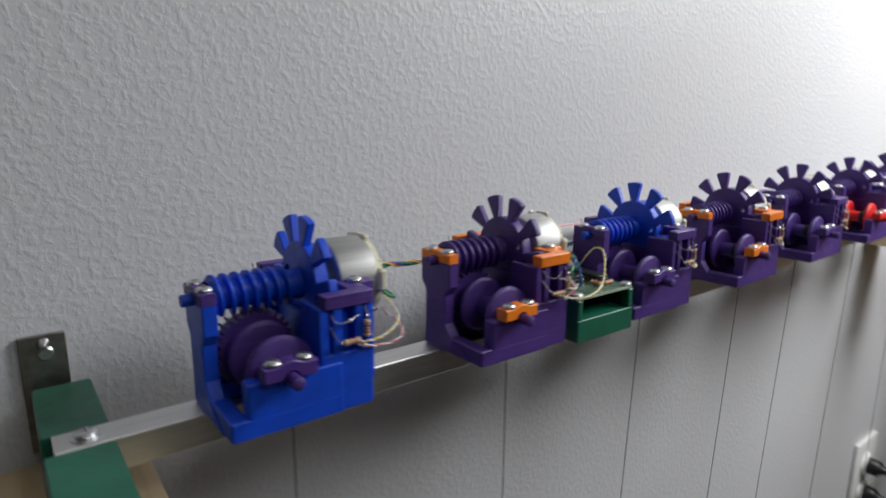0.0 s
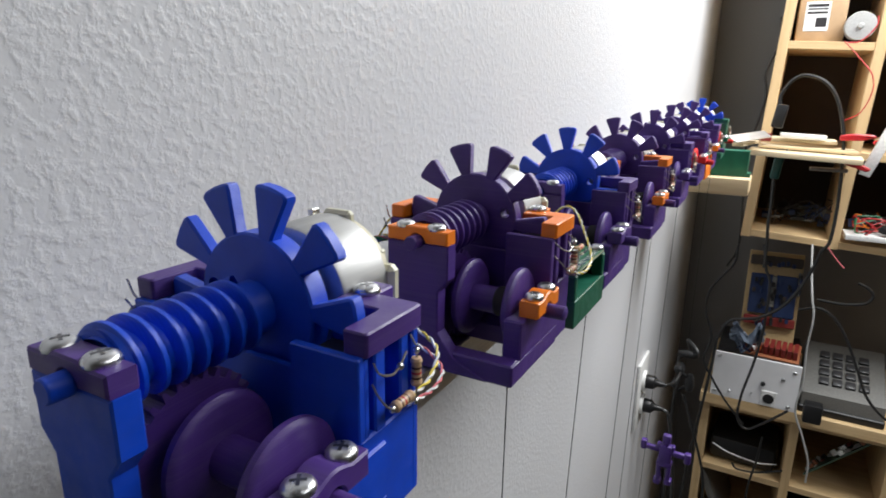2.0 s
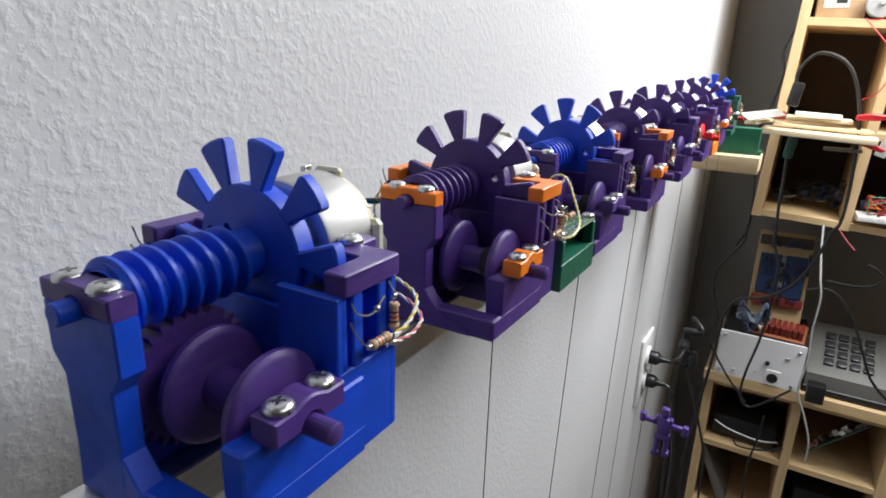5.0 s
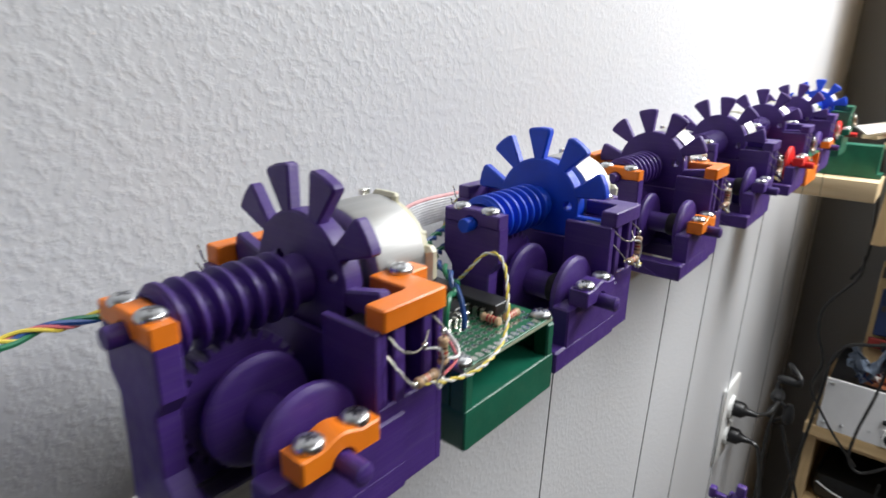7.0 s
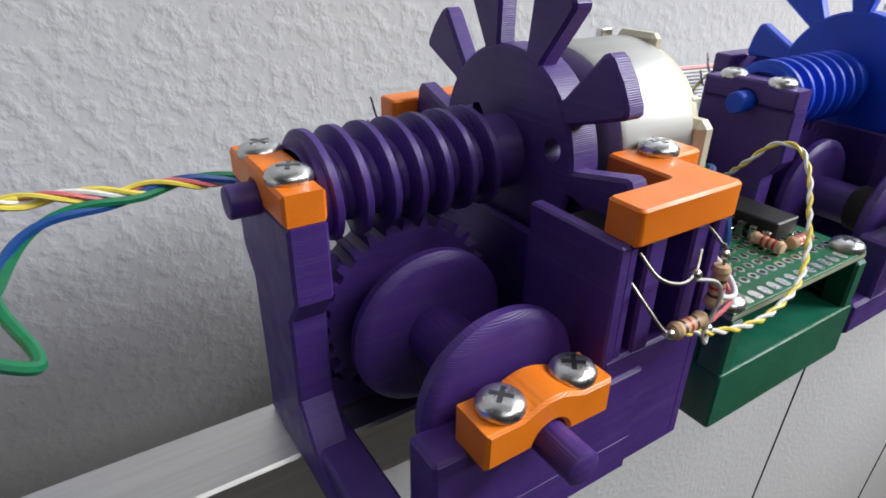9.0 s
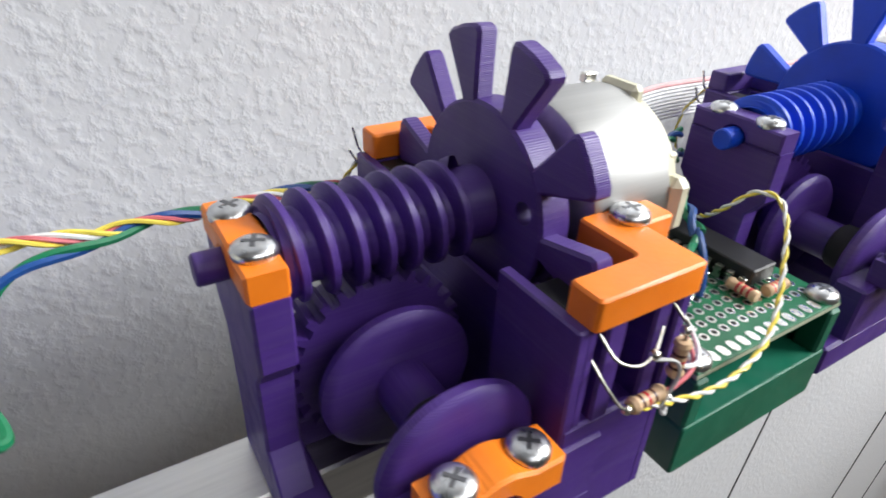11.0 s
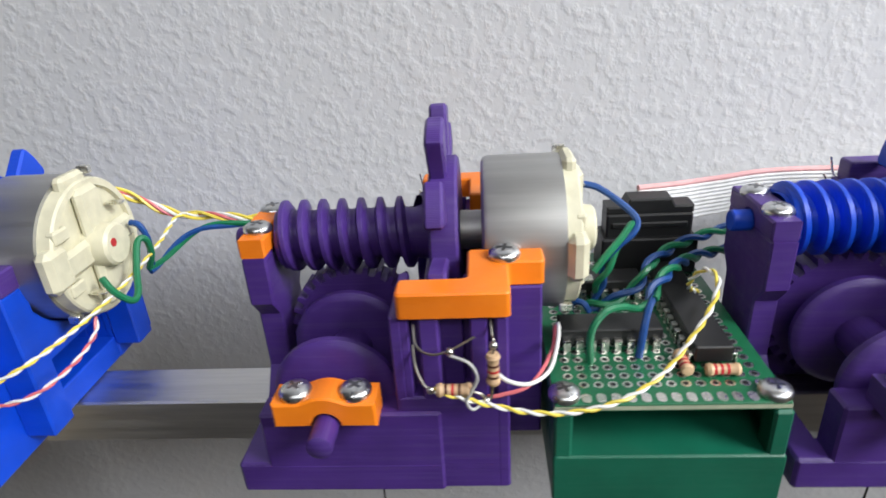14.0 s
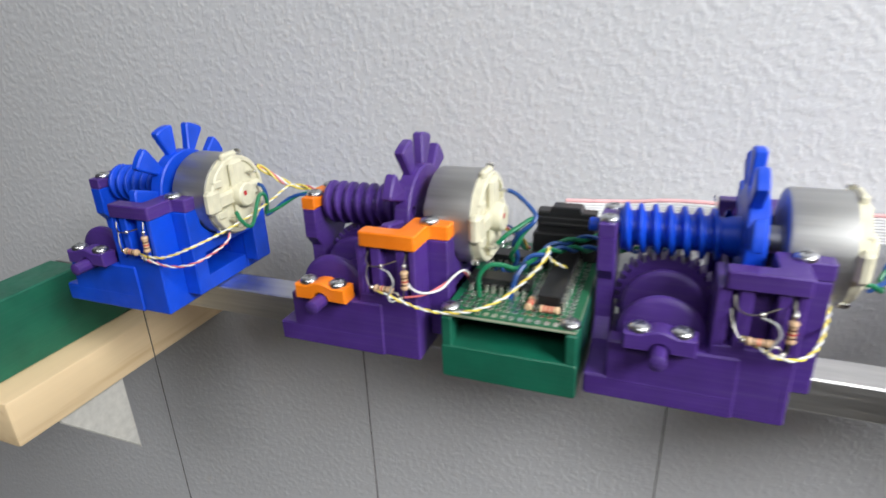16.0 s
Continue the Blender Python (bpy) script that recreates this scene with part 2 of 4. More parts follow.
def screw(parent, x, y, z, r=2.85):
    """Pan-head cross screw, its head resting at height z."""
    bm = bmesh.new()
    lathe(bm, [(0, r * 0.98), (0.2, r), (0.7, r), (1.2, r * 0.9), (1.55, r * 0.72), (1.74, r * 0.5), (1.8, r * 0.3)], 2, (x, y, z), 24)
    head = part("screw", bm, STEEL, parent, "zinc-plated pan-head screw")
    bm = bmesh.new()
    a = random.random() * 1.5
    for k in range(2):
        c, s = math.cos(a + k * math.pi / 2), math.sin(a + k * math.pi / 2)
        w, l = 0.3, r * 0.48
        o = [(x + c * l - s * w, y + s * l + c * w), (x - c * l - s * w, y - s * l + c * w), (x - c * l + s * w, y - s * l - c * w), (x + c * l + s * w, y + s * l - c * w)]
        prism(bm, o, 2, z + 1.5 + k * 0.02, z + 1.83 + k * 0.02, 0)
    part("cross_slot", bm, SLOT, head, smooth=0)


def block_side(parent, y_of, mat):
    """One of the two uprights that hold the light gate; y_of mirrors it."""
    for name, x0, x1, y0, y1, z0, z1, bev in (
            ("side_wall", 17, 19, 1.2, 17, -23.6, 12.9, 0.3),
            ("inner_wall", 18.9, 29, 4.8, 5.6, -23.2, 12.5, 0.2),
            ("rib", 18.8, 20.2, 1.3, 5.2, -4.6, 12.4, 0.2),
            ("rib", 21.8, 25.2, 1.1, 5.3, -5, 12.55, 0.4),
            ("rib", 30.2, 33.2, 1.1, 7, -5, 12.55, 0.4),
            ("side_wall", 34.4, 36.6, 1.0, 17.1, -24.1, 12.6, 0.4),
            ("foot", 17.3, 36.2, 1.05, 9.2, -24.25, -3.2, 0.4),
            ("gate_block", 28.8, 36.4, 6.2, 16.9, -23.3, 12.5, 0.4),
            ("inner_wall", 19.1, 28.9, 15.8, 16.8, -23.5, 5, 0.2),
            ("motor_prop", 36.4, 43, 11, 17.5, -20, 12.6, 0.4)):
        ya, yb = sorted((y_of(y0), y_of(y1)))
        bm = bmesh.new()
        box(bm, x0, x1, ya, yb, z0, z1, bev)
        part(name, bm, mat, parent)


def bent_cap(parent, y_of, mat):
    bm = bmesh.new()
    ya, yb = sorted((y_of(5.9), y_of(12.4)))
    box(bm, 19.3, 23.9, ya, yb, 0, 12.4, 0.3)
    part("light_gate", bm, BLACK, parent, "black slotted light sensor")
    bm = bmesh.new()
    o = [(18.5, 0.4), (37, 0.4), (37, 11.2), (43.4, 11.2), (43.4, 16.8), (30.0, 16.8), (30.0, 5.8), (18.5, 5.8)]
    o = [(x, y_of(y)) for x, y in o]
    prism(bm, rounded(o, 0.9), 2, 12.6, 17.4, 0.35)
    part("gate_cap", bm, mat, parent)
    screw(parent, 36.5, y_of(13.4), 17.4)


def worm(parent, mat, turns=7.2):
    bm = bmesh.new()
    x0, x1, seg = -8.6, 20.0, 36
    n = int(turns * seg)
    prof = [(0.0, 5.2), (0.20, 5.25), (0.31, 6.7), (0.35, 7.2), (0.39, 7.42), (0.60, 7.42), (0.64, 7.2), (0.68, 6.7), (0.79, 5.25), (0.96, 5.2)]
    pitch = (x1 - x0) / turns
    rows = []
    for k in range(n + 1):
        a = 2 * math.pi * k / seg
        rows.append([bm.verts.new(Vector((x0 + pitch * (k / seg - 0.5) + f * pitch, AY + r * math.cos(a), AZ + r * math.sin(a))) * MM) for f, r in prof])
    for lo, hi in zip(rows, rows[1:]):
        for j in range(len(prof) - 1):
            bm.faces.new((lo[j], hi[j], hi[j + 1], lo[j + 1]))
    lathe(bm, [(x0, 6.4), (x0 + 0.8, 6.9), (x0 + 1.6, 6.6), (x0 + 2.2, 5.05), (x1 - 1, 5.05), (x1 + 0.6, 5.6), (24, 5.8)], 0, (0, AY, AZ), 36)
    lathe(bm, [(-18.2, 1.9), (-17.9, 2.15), (x0 + 0.3, 2.15)], 0, (0, AY, AZ), 18)
    return part("worm", bm, mat, parent)


def fan(parent, mat, phase, hole_step, blades=10):
    """Thick hub disc with one drilled hole, and blades flush with its front."""
    x0, x1, R, n = 23.0, 28.4, 15.3, 60
    hole = radians(phase + 18 + 36 * hole_step)
    hy, hz = AY + 11.6 * math.cos(hole), AZ + 11.6 * math.sin(hole)
    bm = bmesh.new()

    def ring(x, cy, cz, r, k):
        return [bm.verts.new(Vector((x, cy + r * math.cos(2 * math.pi * i / k), cz + r * math.sin(2 * math.pi * i / k))) * MM) for i in range(k)]

    def skin(lo, hi):
        for i in range(len(lo)):
            bm.faces.new((lo[i], lo[i - 1], hi[i - 1], hi[i]))
    rims = [ring(x, AY, AZ, r, n) for x, r in ((x0, R - 0.5), (x0 + 0.5, R), (x1 - 0.5, R), (x1, R - 0.5))]
    holes = [ring(x, hy, hz, 1.7, 16) for x in (x0, x1)]
    for lo, hi in zip(rims, rims[1:]):
        skin(lo, hi)
    skin(*holes)
    for rim, inner in ((rims[0], holes[0]), (rims[-1], holes[1])):
        es = [bm.edges.get((q[i], q[i - 1])) for q in (rim, inner) for i in range(len(q))]
        bmesh.ops.triangle_fill(bm, edges=es, use_beauty=True)
    bmesh.ops.recalc_face_normals(bm, faces=bm.faces[:])
    hub = part("fan_wheel", bm, mat, parent)
    for k in range(blades):
        a = radians(phase) + 2 * math.pi * k / blades
        o = []
        for r, w in ((13.6, 2.5), (15.4, 1.85), (23.9, 4.15), (24.7, 3.95), (25.2, 3.0), (25.45, 0.0), (25.2, -3.0), (24.7, -3.95), (23.9, -4.15), (15.4, -1.85), (13.6, -2.5)):
            o.append((AY + r * math.cos(a) - w * math.sin(a), AZ + r * math.sin(a) + w * math.cos(a)))
        bm = bmesh.new()
        prism(bm, o, 0, 23.2, 26.6, 0.5)
        part("blade", bm, mat, hub)


def motor(parent):
    bm = bmesh.new()
    lathe(bm, [(32.7, 12), (32.8, 14.2), (33.2, 15.1), (34.0, 15.5), (48.0, 15.5), (48.1, 15.0)], 0, (0, AY, AZ - 0.6), 56)
    lathe(bm, [(27.8, 4.0), (33.0, 4.0)], 0, (0, AY, AZ), 20)
    can = part("motor", bm, MOTOR_CAN, parent, "silver steel motor can")
    bm = bmesh.new()
    lathe(bm, [(47.9, 14.8), (50.6, 14.6), (51.0, 14.2), (51.05, 12.9), (50.0, 12.7), (49.9, 3)], 0, (0, AY, AZ - 0.6), 48)
    part("end_cap", bm, CREAM, can, "cream plastic motor end cap")
    for q, bev in (((49.7, 52.3, AY - 3.6, AY + 3.6, AZ - 13.6, AZ + 12.6), 1.0), ((49.7, 52.0, AY - 12.5, AY + 12.5, AZ - 3.2, AZ + 2.4), 1.0), ((48.0, 50.6, AY - 5, AY + 3, AZ + 12.0, AZ + 15.7), 0.8), ((48.0, 51.8, AY - 16.6, AY - 10, AZ - 4.5, AZ + 4.5), 1.2)):
        bm = bmesh.new()
        box(bm, *q, bev)
        part("cap_rib", bm, CREAM, can)
    bm = bmesh.new()
    lathe(bm, [(49.8, 5.0), (54.6, 4.6), (55.2, 4.0)], 0, (0, AY, AZ - 0.4), 24)
    part("bearing_boss", bm, CREAM, can)
    bm = bmesh.new()
    lathe(bm, [(55.0, 1.0), (55.35, 0.9)], 0, (0, AY - 1.6, AZ + 0.6), 12)
    part("paint_mark", bm, WIRE["red"], can, "red paint dot on the boss")
    for dy, dz in ((-10.5, -5.5), (-10.5, 6), (10.5, 0)):
        bm = bmesh.new()
        box(bm, 49.6, 51.6, AY + dy - 2.2, AY + dy + 2.2, AZ + dz - 1.4, AZ + dz + 1.4, 0.4)
        part("cap_lug", bm, CREAM, can)
    bm = bmesh.new()
    for dy, dz in ((-6.5, -8.5), (7, 6.5)):
        box(bm, 50.5, 54.2, AY + dy - 1.0, AY + dy + 1.0, AZ + dz - 0.25, AZ + dz + 0.25, 0.1)
    for ang in (-2.3, -0.5, 1.2):
        box(bm, 47.2, 49.8, AY + 16.1 * math.cos(ang) - 0.8, AY + 16.1 * math.cos(ang) + 0.8, AZ - 0.4 + 16.1 * math.sin(ang) - 0.8, AZ - 0.4 + 16.1 * math.sin(ang) + 0.8, 0.2)
    part("terminal", bm, TIN, can)


def spool(parent, mat, tilt, hang):
    bm = bmesh.new()
    for y0, y1, r in ((5.4, 8.2, 11.5), (21.6, 24.4, 12.0)):
        lathe(bm, [(y0, r - 1.6), (y0 + 0.3, r - 0.6), (y0 + 0.9, r), (y1 - 0.7, r), (y1 - 0.2, r - 0.4), (y1, r - 1.2)], 1, (GX, 0, GZ), 56)
    lathe(bm, [(-8.4, 1.5), (-8.0, 2.2), (41.5, 2.2)], 1, (GX, 0, GZ), 20)
    lathe(bm, [(5.8, 4.2), (29.5, 4.2)], 1, (GX, 0, GZ), 28)
    s = part("spool", bm, mat, parent)
    bm = bmesh.new()
    lathe(bm, [(9.0, 4.1), (9.4, 4.7), (10.4, 4.9), (13.2, 4.75), (13.9, 4.1)], 1, (GX, 0, GZ), 28)
    part("string_winding", bm, DARK, s, "dark thread wound on the drum")
    bm = bmesh.new()
    teeth, o = 30, []
    for k in range(teeth):
        for f, r in ((0.0, 12.7), (0.26, 12.8), (0.38, 14.5), (0.64, 14.5), (0.76, 12.8)):
            a = 2 * math.pi * (k + f) / teeth
            o.append((GX + r * math.cos(a), GZ + r * math.sin(a)))
    prism(bm, o, 1, 29.0, 35.5, 0)
    part("worm_gear", bm, mat, s)
    bm = bmesh.new()
    dx, dy, lx, ly = hang
    run = [(GX + 5.0 + dx + (lx - tilt) * d, 11.3 + dy + ly * d, -20.0 - d) for d in (0, 300, 1120)]
    tube(bm, [(GX + 4.6, 11.3 + dy, GZ)] + run, 0.22, 5)
    part("string", bm, DARK, s, "thin dark string hanging straight down")


def gate_parts(parent, y_of, sign):
    """Light gate leads: two resistors, solder blobs and loose wire ends in front of the upright."""
    def out(y):
        return y - 1.2 if sign > 0 else min(y, 0.35 * y - 0.2)

    def w(name, pts, r, mat, label=""):
        bm = bmesh.new()
        tube(bm, curve_points([(x, y_of(out(y)), z) for x, y, z in pts], 7), r, 6)
        part(name, bm, mat, parent, label)
    w("lead", [(21, 3, 11), (21.6, 0.2, 8.8), (24, -1.2, 8.0), (27, -0.8, 8.4), (31, 1.5, 9.4)], 0.23, LEAD)
    w("lead", [(20.6, 3.2, 7), (21.2, 0.5, 4.5), (22.4, -1.0, 2.2), (23.6, -1.4, 1.2)], 0.23, LEAD)
    w("lead", [(33.6, 3.5, 11.8), (33.9, 1.0, 10.0), (34.0, 0.0, 8.6), (33.6, -0.4, -0.5), (32.6, -0.8, -1.6)], 0.23, LEAD)
    w("lead", [(23.6, -1.4, 1.2), (27, -1.2, 1.0), (31.4, -1.1, 0.2), (32.6, -0.8, -1.6)], 0.23, LEAD)
    for at, ax in (((27.4, -1.2, 1.0), 0), ((33.9, 0.0, 4.2), 2)):
        bm = bmesh.new()
        c = (at[0], y_of(out(at[1])), at[2])
        lathe(bm, [(-3.0, 0.4), (-2.9, 1.0), (-2.3, 1.25), (-1.7, 1.0), (1.7, 1.0), (2.3, 1.25), (2.9, 1.0), (3.0, 0.4)], ax, c, 14)
        res = part("resistor", bm, BEIGE, parent, "small tan resistor with colour bands")
        for k, m in ((-1.3, "brown"), (-0.2, "red"), (0.9, "brown")):
            bm = bmesh.new()
            lathe(bm, [(k - 0.22, 1.03), (k + 0.22, 1.03)], ax, c, 14)
            part("colour_band", bm, WIRE[m], res)
    for at in ((23.6, -1.4, 1.2), (27.0, -0.9, 8.3), (32.6, -0.8, -1.6), (34, 0.2, 8.6)):
        bm = bmesh.new()
        bmesh.ops.create_icosphere(bm, subdivisions=2, radius=0.75 * MM, matrix=Matrix.Translation(Vector((at[0], y_of(out(at[1])), at[2])) * MM))
        part("solder_blob", bm, TIN, parent)
    if sign > 0:
        w("lead_wire", [(27.0, -1.0, 7.6), (30, -2.0, 6.8), (31.3, -2.2, 4.2), (30.2, -2.2, 1.2), (29.4, -2.2, -0.6), (30.4, -2.3, -2.2), (32.2, -1.2, -1.6)], 0.27, SLEEVE)


# how each string hangs: offset at the spool, and drift per millimetre of drop, along and across the wall
STRING_HANG = {100: (-0.7, 1.1, -0.015, 0.022), 200: (2.0, 0.1, -0.051, 0.013), 300: (-0.6, 8.2, -0.081, 0.002), 400: (2.0, 5.6, -0.050, 0.008)}


def winch(x, body, caps, front_cap, wheel, wheel_turned, spool_mat, phase, label):
    e = thing("winch", (x * MM, 0, Z0 + rise(x + 10) * MM), label, "winch", "winches on the rail")
    e.rotation_euler = (0, -math.atan(0.0175) if x > 180 else 0, 0)
    same = lambda y: y
    back = lambda y: 2 * AY - y
    bm = bmesh.new()
    # base frame and front bearing wall
    box(bm, -13.8, -8, 0.5, 38, -24.3, -17.6, 0.5)
    box(bm, -13.6, 24.6, 0.4, 6.5, -24.4, -17.7, 0.5)
    box(bm, -8, 24.6, 0.45, 6.2, -24.35, -6.2, 0.5)
    box(bm, 10, 18, 30, 47.2, -24.2, -17.5, 0.4)
    box(bm, -12, 18, 33, 38.5, -24.2, -17.9, 0.4)
    box(bm, -8.2, 17.2, 37, 41, -24, -8, 0.4)
    box(bm, 13, 36.2, 9.5, 52.5, -24.15, -18, 0.3)
    part("base_frame", bm, body, e)
    bm = bmesh.new()
    box(bm, 20.4, 21.8, 16.9, 46.1, -20, 6.0, 0.3)
    part("cross_wall", bm, body, e)
    bm = bmesh.new()
    prism(bm, [(21.2, 14.6), (41.8, 14.6), (41.8, 4.5), (38.6, 0.5), (38.6, -19), (24.4, -19), (24.4, 0.5), (21.2, 4.5)], 0, -14.4, -9.4, 0.4)
    prism(bm, [(24.6, -12), (38.4, -12), (39.5, -24.1), (8, -24.1), (19, -19)], 0, -14.35, -9.45, 0.3)
    part("post", bm, body, e)
    for side in (same, back):
        block_side(e, side, body)
    bm = bmesh.new()
    arc = [(AY + 16.2 * math.cos(radians(a)), AZ - 0.4 + 16.2 * math.sin(radians(a))) for a in range(-20, -161, -10)]
    prism(bm, [(14, -5), (49, -5), (49, AZ - 6)] + arc + [(14, AZ - 6)], 0, 36.6, 42.9, 0.2)
    part("motor_cradle", bm, body, e)
    # bearing cap on the post
    bm = bmesh.new()
    arch = [(AY + 2.6 * math.cos(radians(a)), 14.6 + 2.6 * math.sin(radians(a))) for a in range(0, 181, 20)]
    prism(bm, [(41.6, 14.7), (41.6, 18.6), (36, 18.6), (34.6, 19.4), (28.4, 19.4), (27, 18.6), (21.4, 18.6), (21.4, 14.7)] + [(y, z) for y, z in arch[::-1]], 0, -14.6, -9.3, 0.4)
    part("bearing_cap", bm, caps, e)
    screw(e, -11.8, 26.3, 18.5)
    screw(e, -11.8, 36.7, 18.5)
    # front bearing cap
    bm = bmesh.new()
    arch = [(GX + 2.6 * math.cos(radians(a)), -6.0 + 2.6 * math.sin(radians(a))) for a in range(0, 181, 20)]
    prism(bm, [(14.1, -6.1), (14.1, -1.2)] + [(GX + 4.4 - 0.8 * k, -1.2 + 1.25 * math.sin(math.pi * k / 11) ** 1.2) for k in range(12)] + [(-3.8, -1.2), (-3.8, -6.1)] + arch[::-1], 1, -3.0, 3.2, 0.4)
    part("front_bearing_cap", bm, front_cap, e)
    screw(e, 0, 0, -1.1)
    screw(e, 10.4, 0, -1.1)
    bent_cap(e, same, caps)
    bent_cap(e, back, caps)
    worm(e, wheel_turned)
    fan(e, wheel, phase, -1 if x < 0 else 4)
    motor(e)
    spool(e, spool_mat, 0.0175 if x > 180 else 0.0, STRING_HANG.get(x, (0, 0, 0, 0)))
    gate_parts(e, same, -1 if x < 0 else 1)
    return e


winch(-100, BLUE, PURPLE, PURPLE, BLUE, BLUE_X, PURPLE, 31.5, "blue printed winch with purple caps and purple spool")
winch(0, PURPLE, ORANGE, ORANGE, PURPLE, PURPLE_X, PURPLE, 3.0, "purple printed winch with orange caps")
winch(100, PURPLE, PURPLE, PURPLE, BLUE, BLUE_X, PURPLE, 15.0, "purple printed winch with blue worm and fan wheel")
winch(200, PURPLE, ORANGE, ORANGE, PURPLE, PURPLE_X, PURPLE, 8.0, "purple printed winch with orange caps")
winch(300, PURPLE, PURPLE, PURPLE, PURPLE, PURPLE_X, PURPLE, 24.0, "winch printed all in purple plastic")
winch(400, PURPLE, PURPLE, RED, PURPLE, PURPLE_X, RED, 12.0, "purple printed winch with red spool and red front cap")
winch(500, PURPLE, PURPLE, ORANGE, PURPLE, PURPLE_X, PURPLE, 30.0, "purple printed winch with orange front cap")
winch(600, GREEN, GREEN, GREEN, BLUE, BLUE_X, RED, 20.0, "green printed winch with blue fan wheel and red spool")


# ---- circuit board on its tray ----
def board_tray(x, z, mat, label):
    tray = thing("board_tray", (x * MM, 0, Z0 + z * MM), label, "tray", "board trays")
    bm = bmesh.new()
    o = rounded([(44.0, -27.2), (84.4, -27.2), (84.4, -16.2), (44.0, -16.2)], 1.0, 3)
    prism(bm, o, 1, 0.2, 62, 0.35)
    part("tray_base", bm, mat, tray)
    for q in ((44.1, 84.3, 59, 61.9, -16.6, -6.9), (44.05, 45.4, 5.0, 59.1, -16.6, -6.95), (83.0, 84.35, 5.0, 59.1, -16.6, -6.95)):
        bm = bmesh.new()
        box(bm, *q, 0.4)
        part("tray_wall", bm, mat, tray)
    for px, py in ((44.1, 0.45), (80.9, 0.45), (44.1, 57.2), (80.9, 57.2)):
        bm = bmesh.new()
        box(bm, px, px + 3.3, py, py + 4.6, -16.8, -6.85, 0.5)
        part("corner_post", bm, mat, tray)


board_tray(0, 0, GREEN, "green printed open tray with four corner posts")
board_tray(398, rise(460), ORANGE, "orange printed open tray between two winches")
far_board = thing("circuit_board", (0.398, 0, Z0 + rise(460) * MM), "bare green circuit board on an orange tray", "circuit board")
bm = bmesh.new()
box(bm, 44.3, 83.7, 1.0, 61.0, -6.8, -5.3, 0.12)
part("panel", bm, BOARD, far_board)
board = thing("circuit_board", (0, 0, Z0), "green perforated circuit board with chips and coloured wires", "circuit board")
bm = bmesh.new()
box(bm, 44.3, 83.7, 1.0, 61.0, -6.8, -5.3, 0.12)
part("panel", bm, BOARD, board)
bm = bmesh.new()
box(bm, 44.26, 83.74, 0.96, 61.04, -6.5, -5.7, 0)
part("panel_edge", bm, FR4, board)
bm_p, bm_h = bmesh.new(), bmesh.new()
for i in range(14):
    for j in range(20):
        x, y = 47.5 + 2.54 * i, 6.4 + 2.54 * j
        lathe(bm_p, [(-5.35, 0.98), (-5.24, 0.93)], 2, (x, y, 0), 10)
        lathe(bm_h, [(-5.3, 0.52), (-5.225, 0.52)], 2, (x, y, 0), 8)
tagged(part("solder_pad", bm_p, TIN, board, smooth=0), "tinned ring pads in rows", kind="stuff")
tagged(part("hole", bm_h, BLACK, board, smooth=0), "dark drilled holes in rows", kind="stuff")
for i in range(12):
    bm = bmesh.new()
    x = 49.9 + 2.54 * i
    prism(bm, [(x + 0.85 * math.cos(a), (3.1 if math.sin(a) > 0 else 2.3) + 0.85 * math.sin(a)) for a in [2 * math.pi * k / 14 + 0.05 for k in range(14)]], 2, -5.34, -5.22, 0)
    part("edge_contact", bm, TIN, board, smooth=0)
for px, py in ((46.2, 3.6), (81.8, 3.6), (46.2, 58.6), (81.8, 58.6)):
    screw(board, px, py, -5.3)


def chip(x0, x1, y0, y1, pins_along, n):
    bm = bmesh.new()
    box(bm, x0, x1, y0, y1, -4.2, -0.9, 0.25)
    c = part("chip", bm, BLACK, board, "black integrated circuit")
    bm = bmesh.new()
    for k in range(n):
        f = (k + 0.5) / n
        for side in (0, 1):
            if pins_along == 0:
                x = x0 + f * (x1 - x0)
                ya, yb = (y0 - 1.0, y0 + 0.1) if side == 0 else (y1 - 0.1, y1 + 1.0)
                box(bm, x - 0.72, x + 0.72, ya, yb, -3.2, -2.7, 0.1)
                yo = ya if side == 0 else yb - 0.35
                box(bm, x - 0.70, x + 0.70, yo, yo + 0.35, -5.3, -2.72, 0.08)
            else:
                y = y0 + f * (y1 - y0)
                xa, xb = (x0 - 1.0, x0 + 0.1) if side == 0 else (x1 - 0.1, x1 + 1.0)
                box(bm, xa, xb, y - 0.72, y + 0.72, -3.2, -2.7, 0.1)
                xo = xa if side == 0 else xb - 0.35
                box(bm, xo, xo + 0.35, y - 0.70, y + 0.70, -5.3, -2.72, 0.08)
    tagged(part("chip_pin", bm, TIN, c, smooth=0), "tinned pins in two rows", kind="stuff")


chip(47.2, 66.6, 17.4, 23.8, 0, 8)
chip(70.6, 77.4, 11.0, 46.2, 1, 14)
chip(48.5, 67.6, 36.8, 43.2, 0, 8)
for at, ax in (((74.8, 8.6, -4.0), 0), ((68.6, 11.0, -4.0), 1)):
    bm = bmesh.new()
    lathe(bm, [(-3.0, 0.4), (-2.9, 1.0), (-2.3, 1.25), (-1.7, 1.0), (1.7, 1.0), (2.3, 1.25), (2.9, 1.0), (3.0, 0.4)], ax, at, 14)
    r = part("resistor", bm, BEIGE, board, "small tan resistor with red bands")
    for k in (-1.5, -0.4, 0.7):
        bm = bmesh.new()
        lathe(bm, [(k - 0.25, 1.04), (k + 0.25, 1.04)], ax, at, 14)
        part("colour_band", bm, WIRE["red"], r)
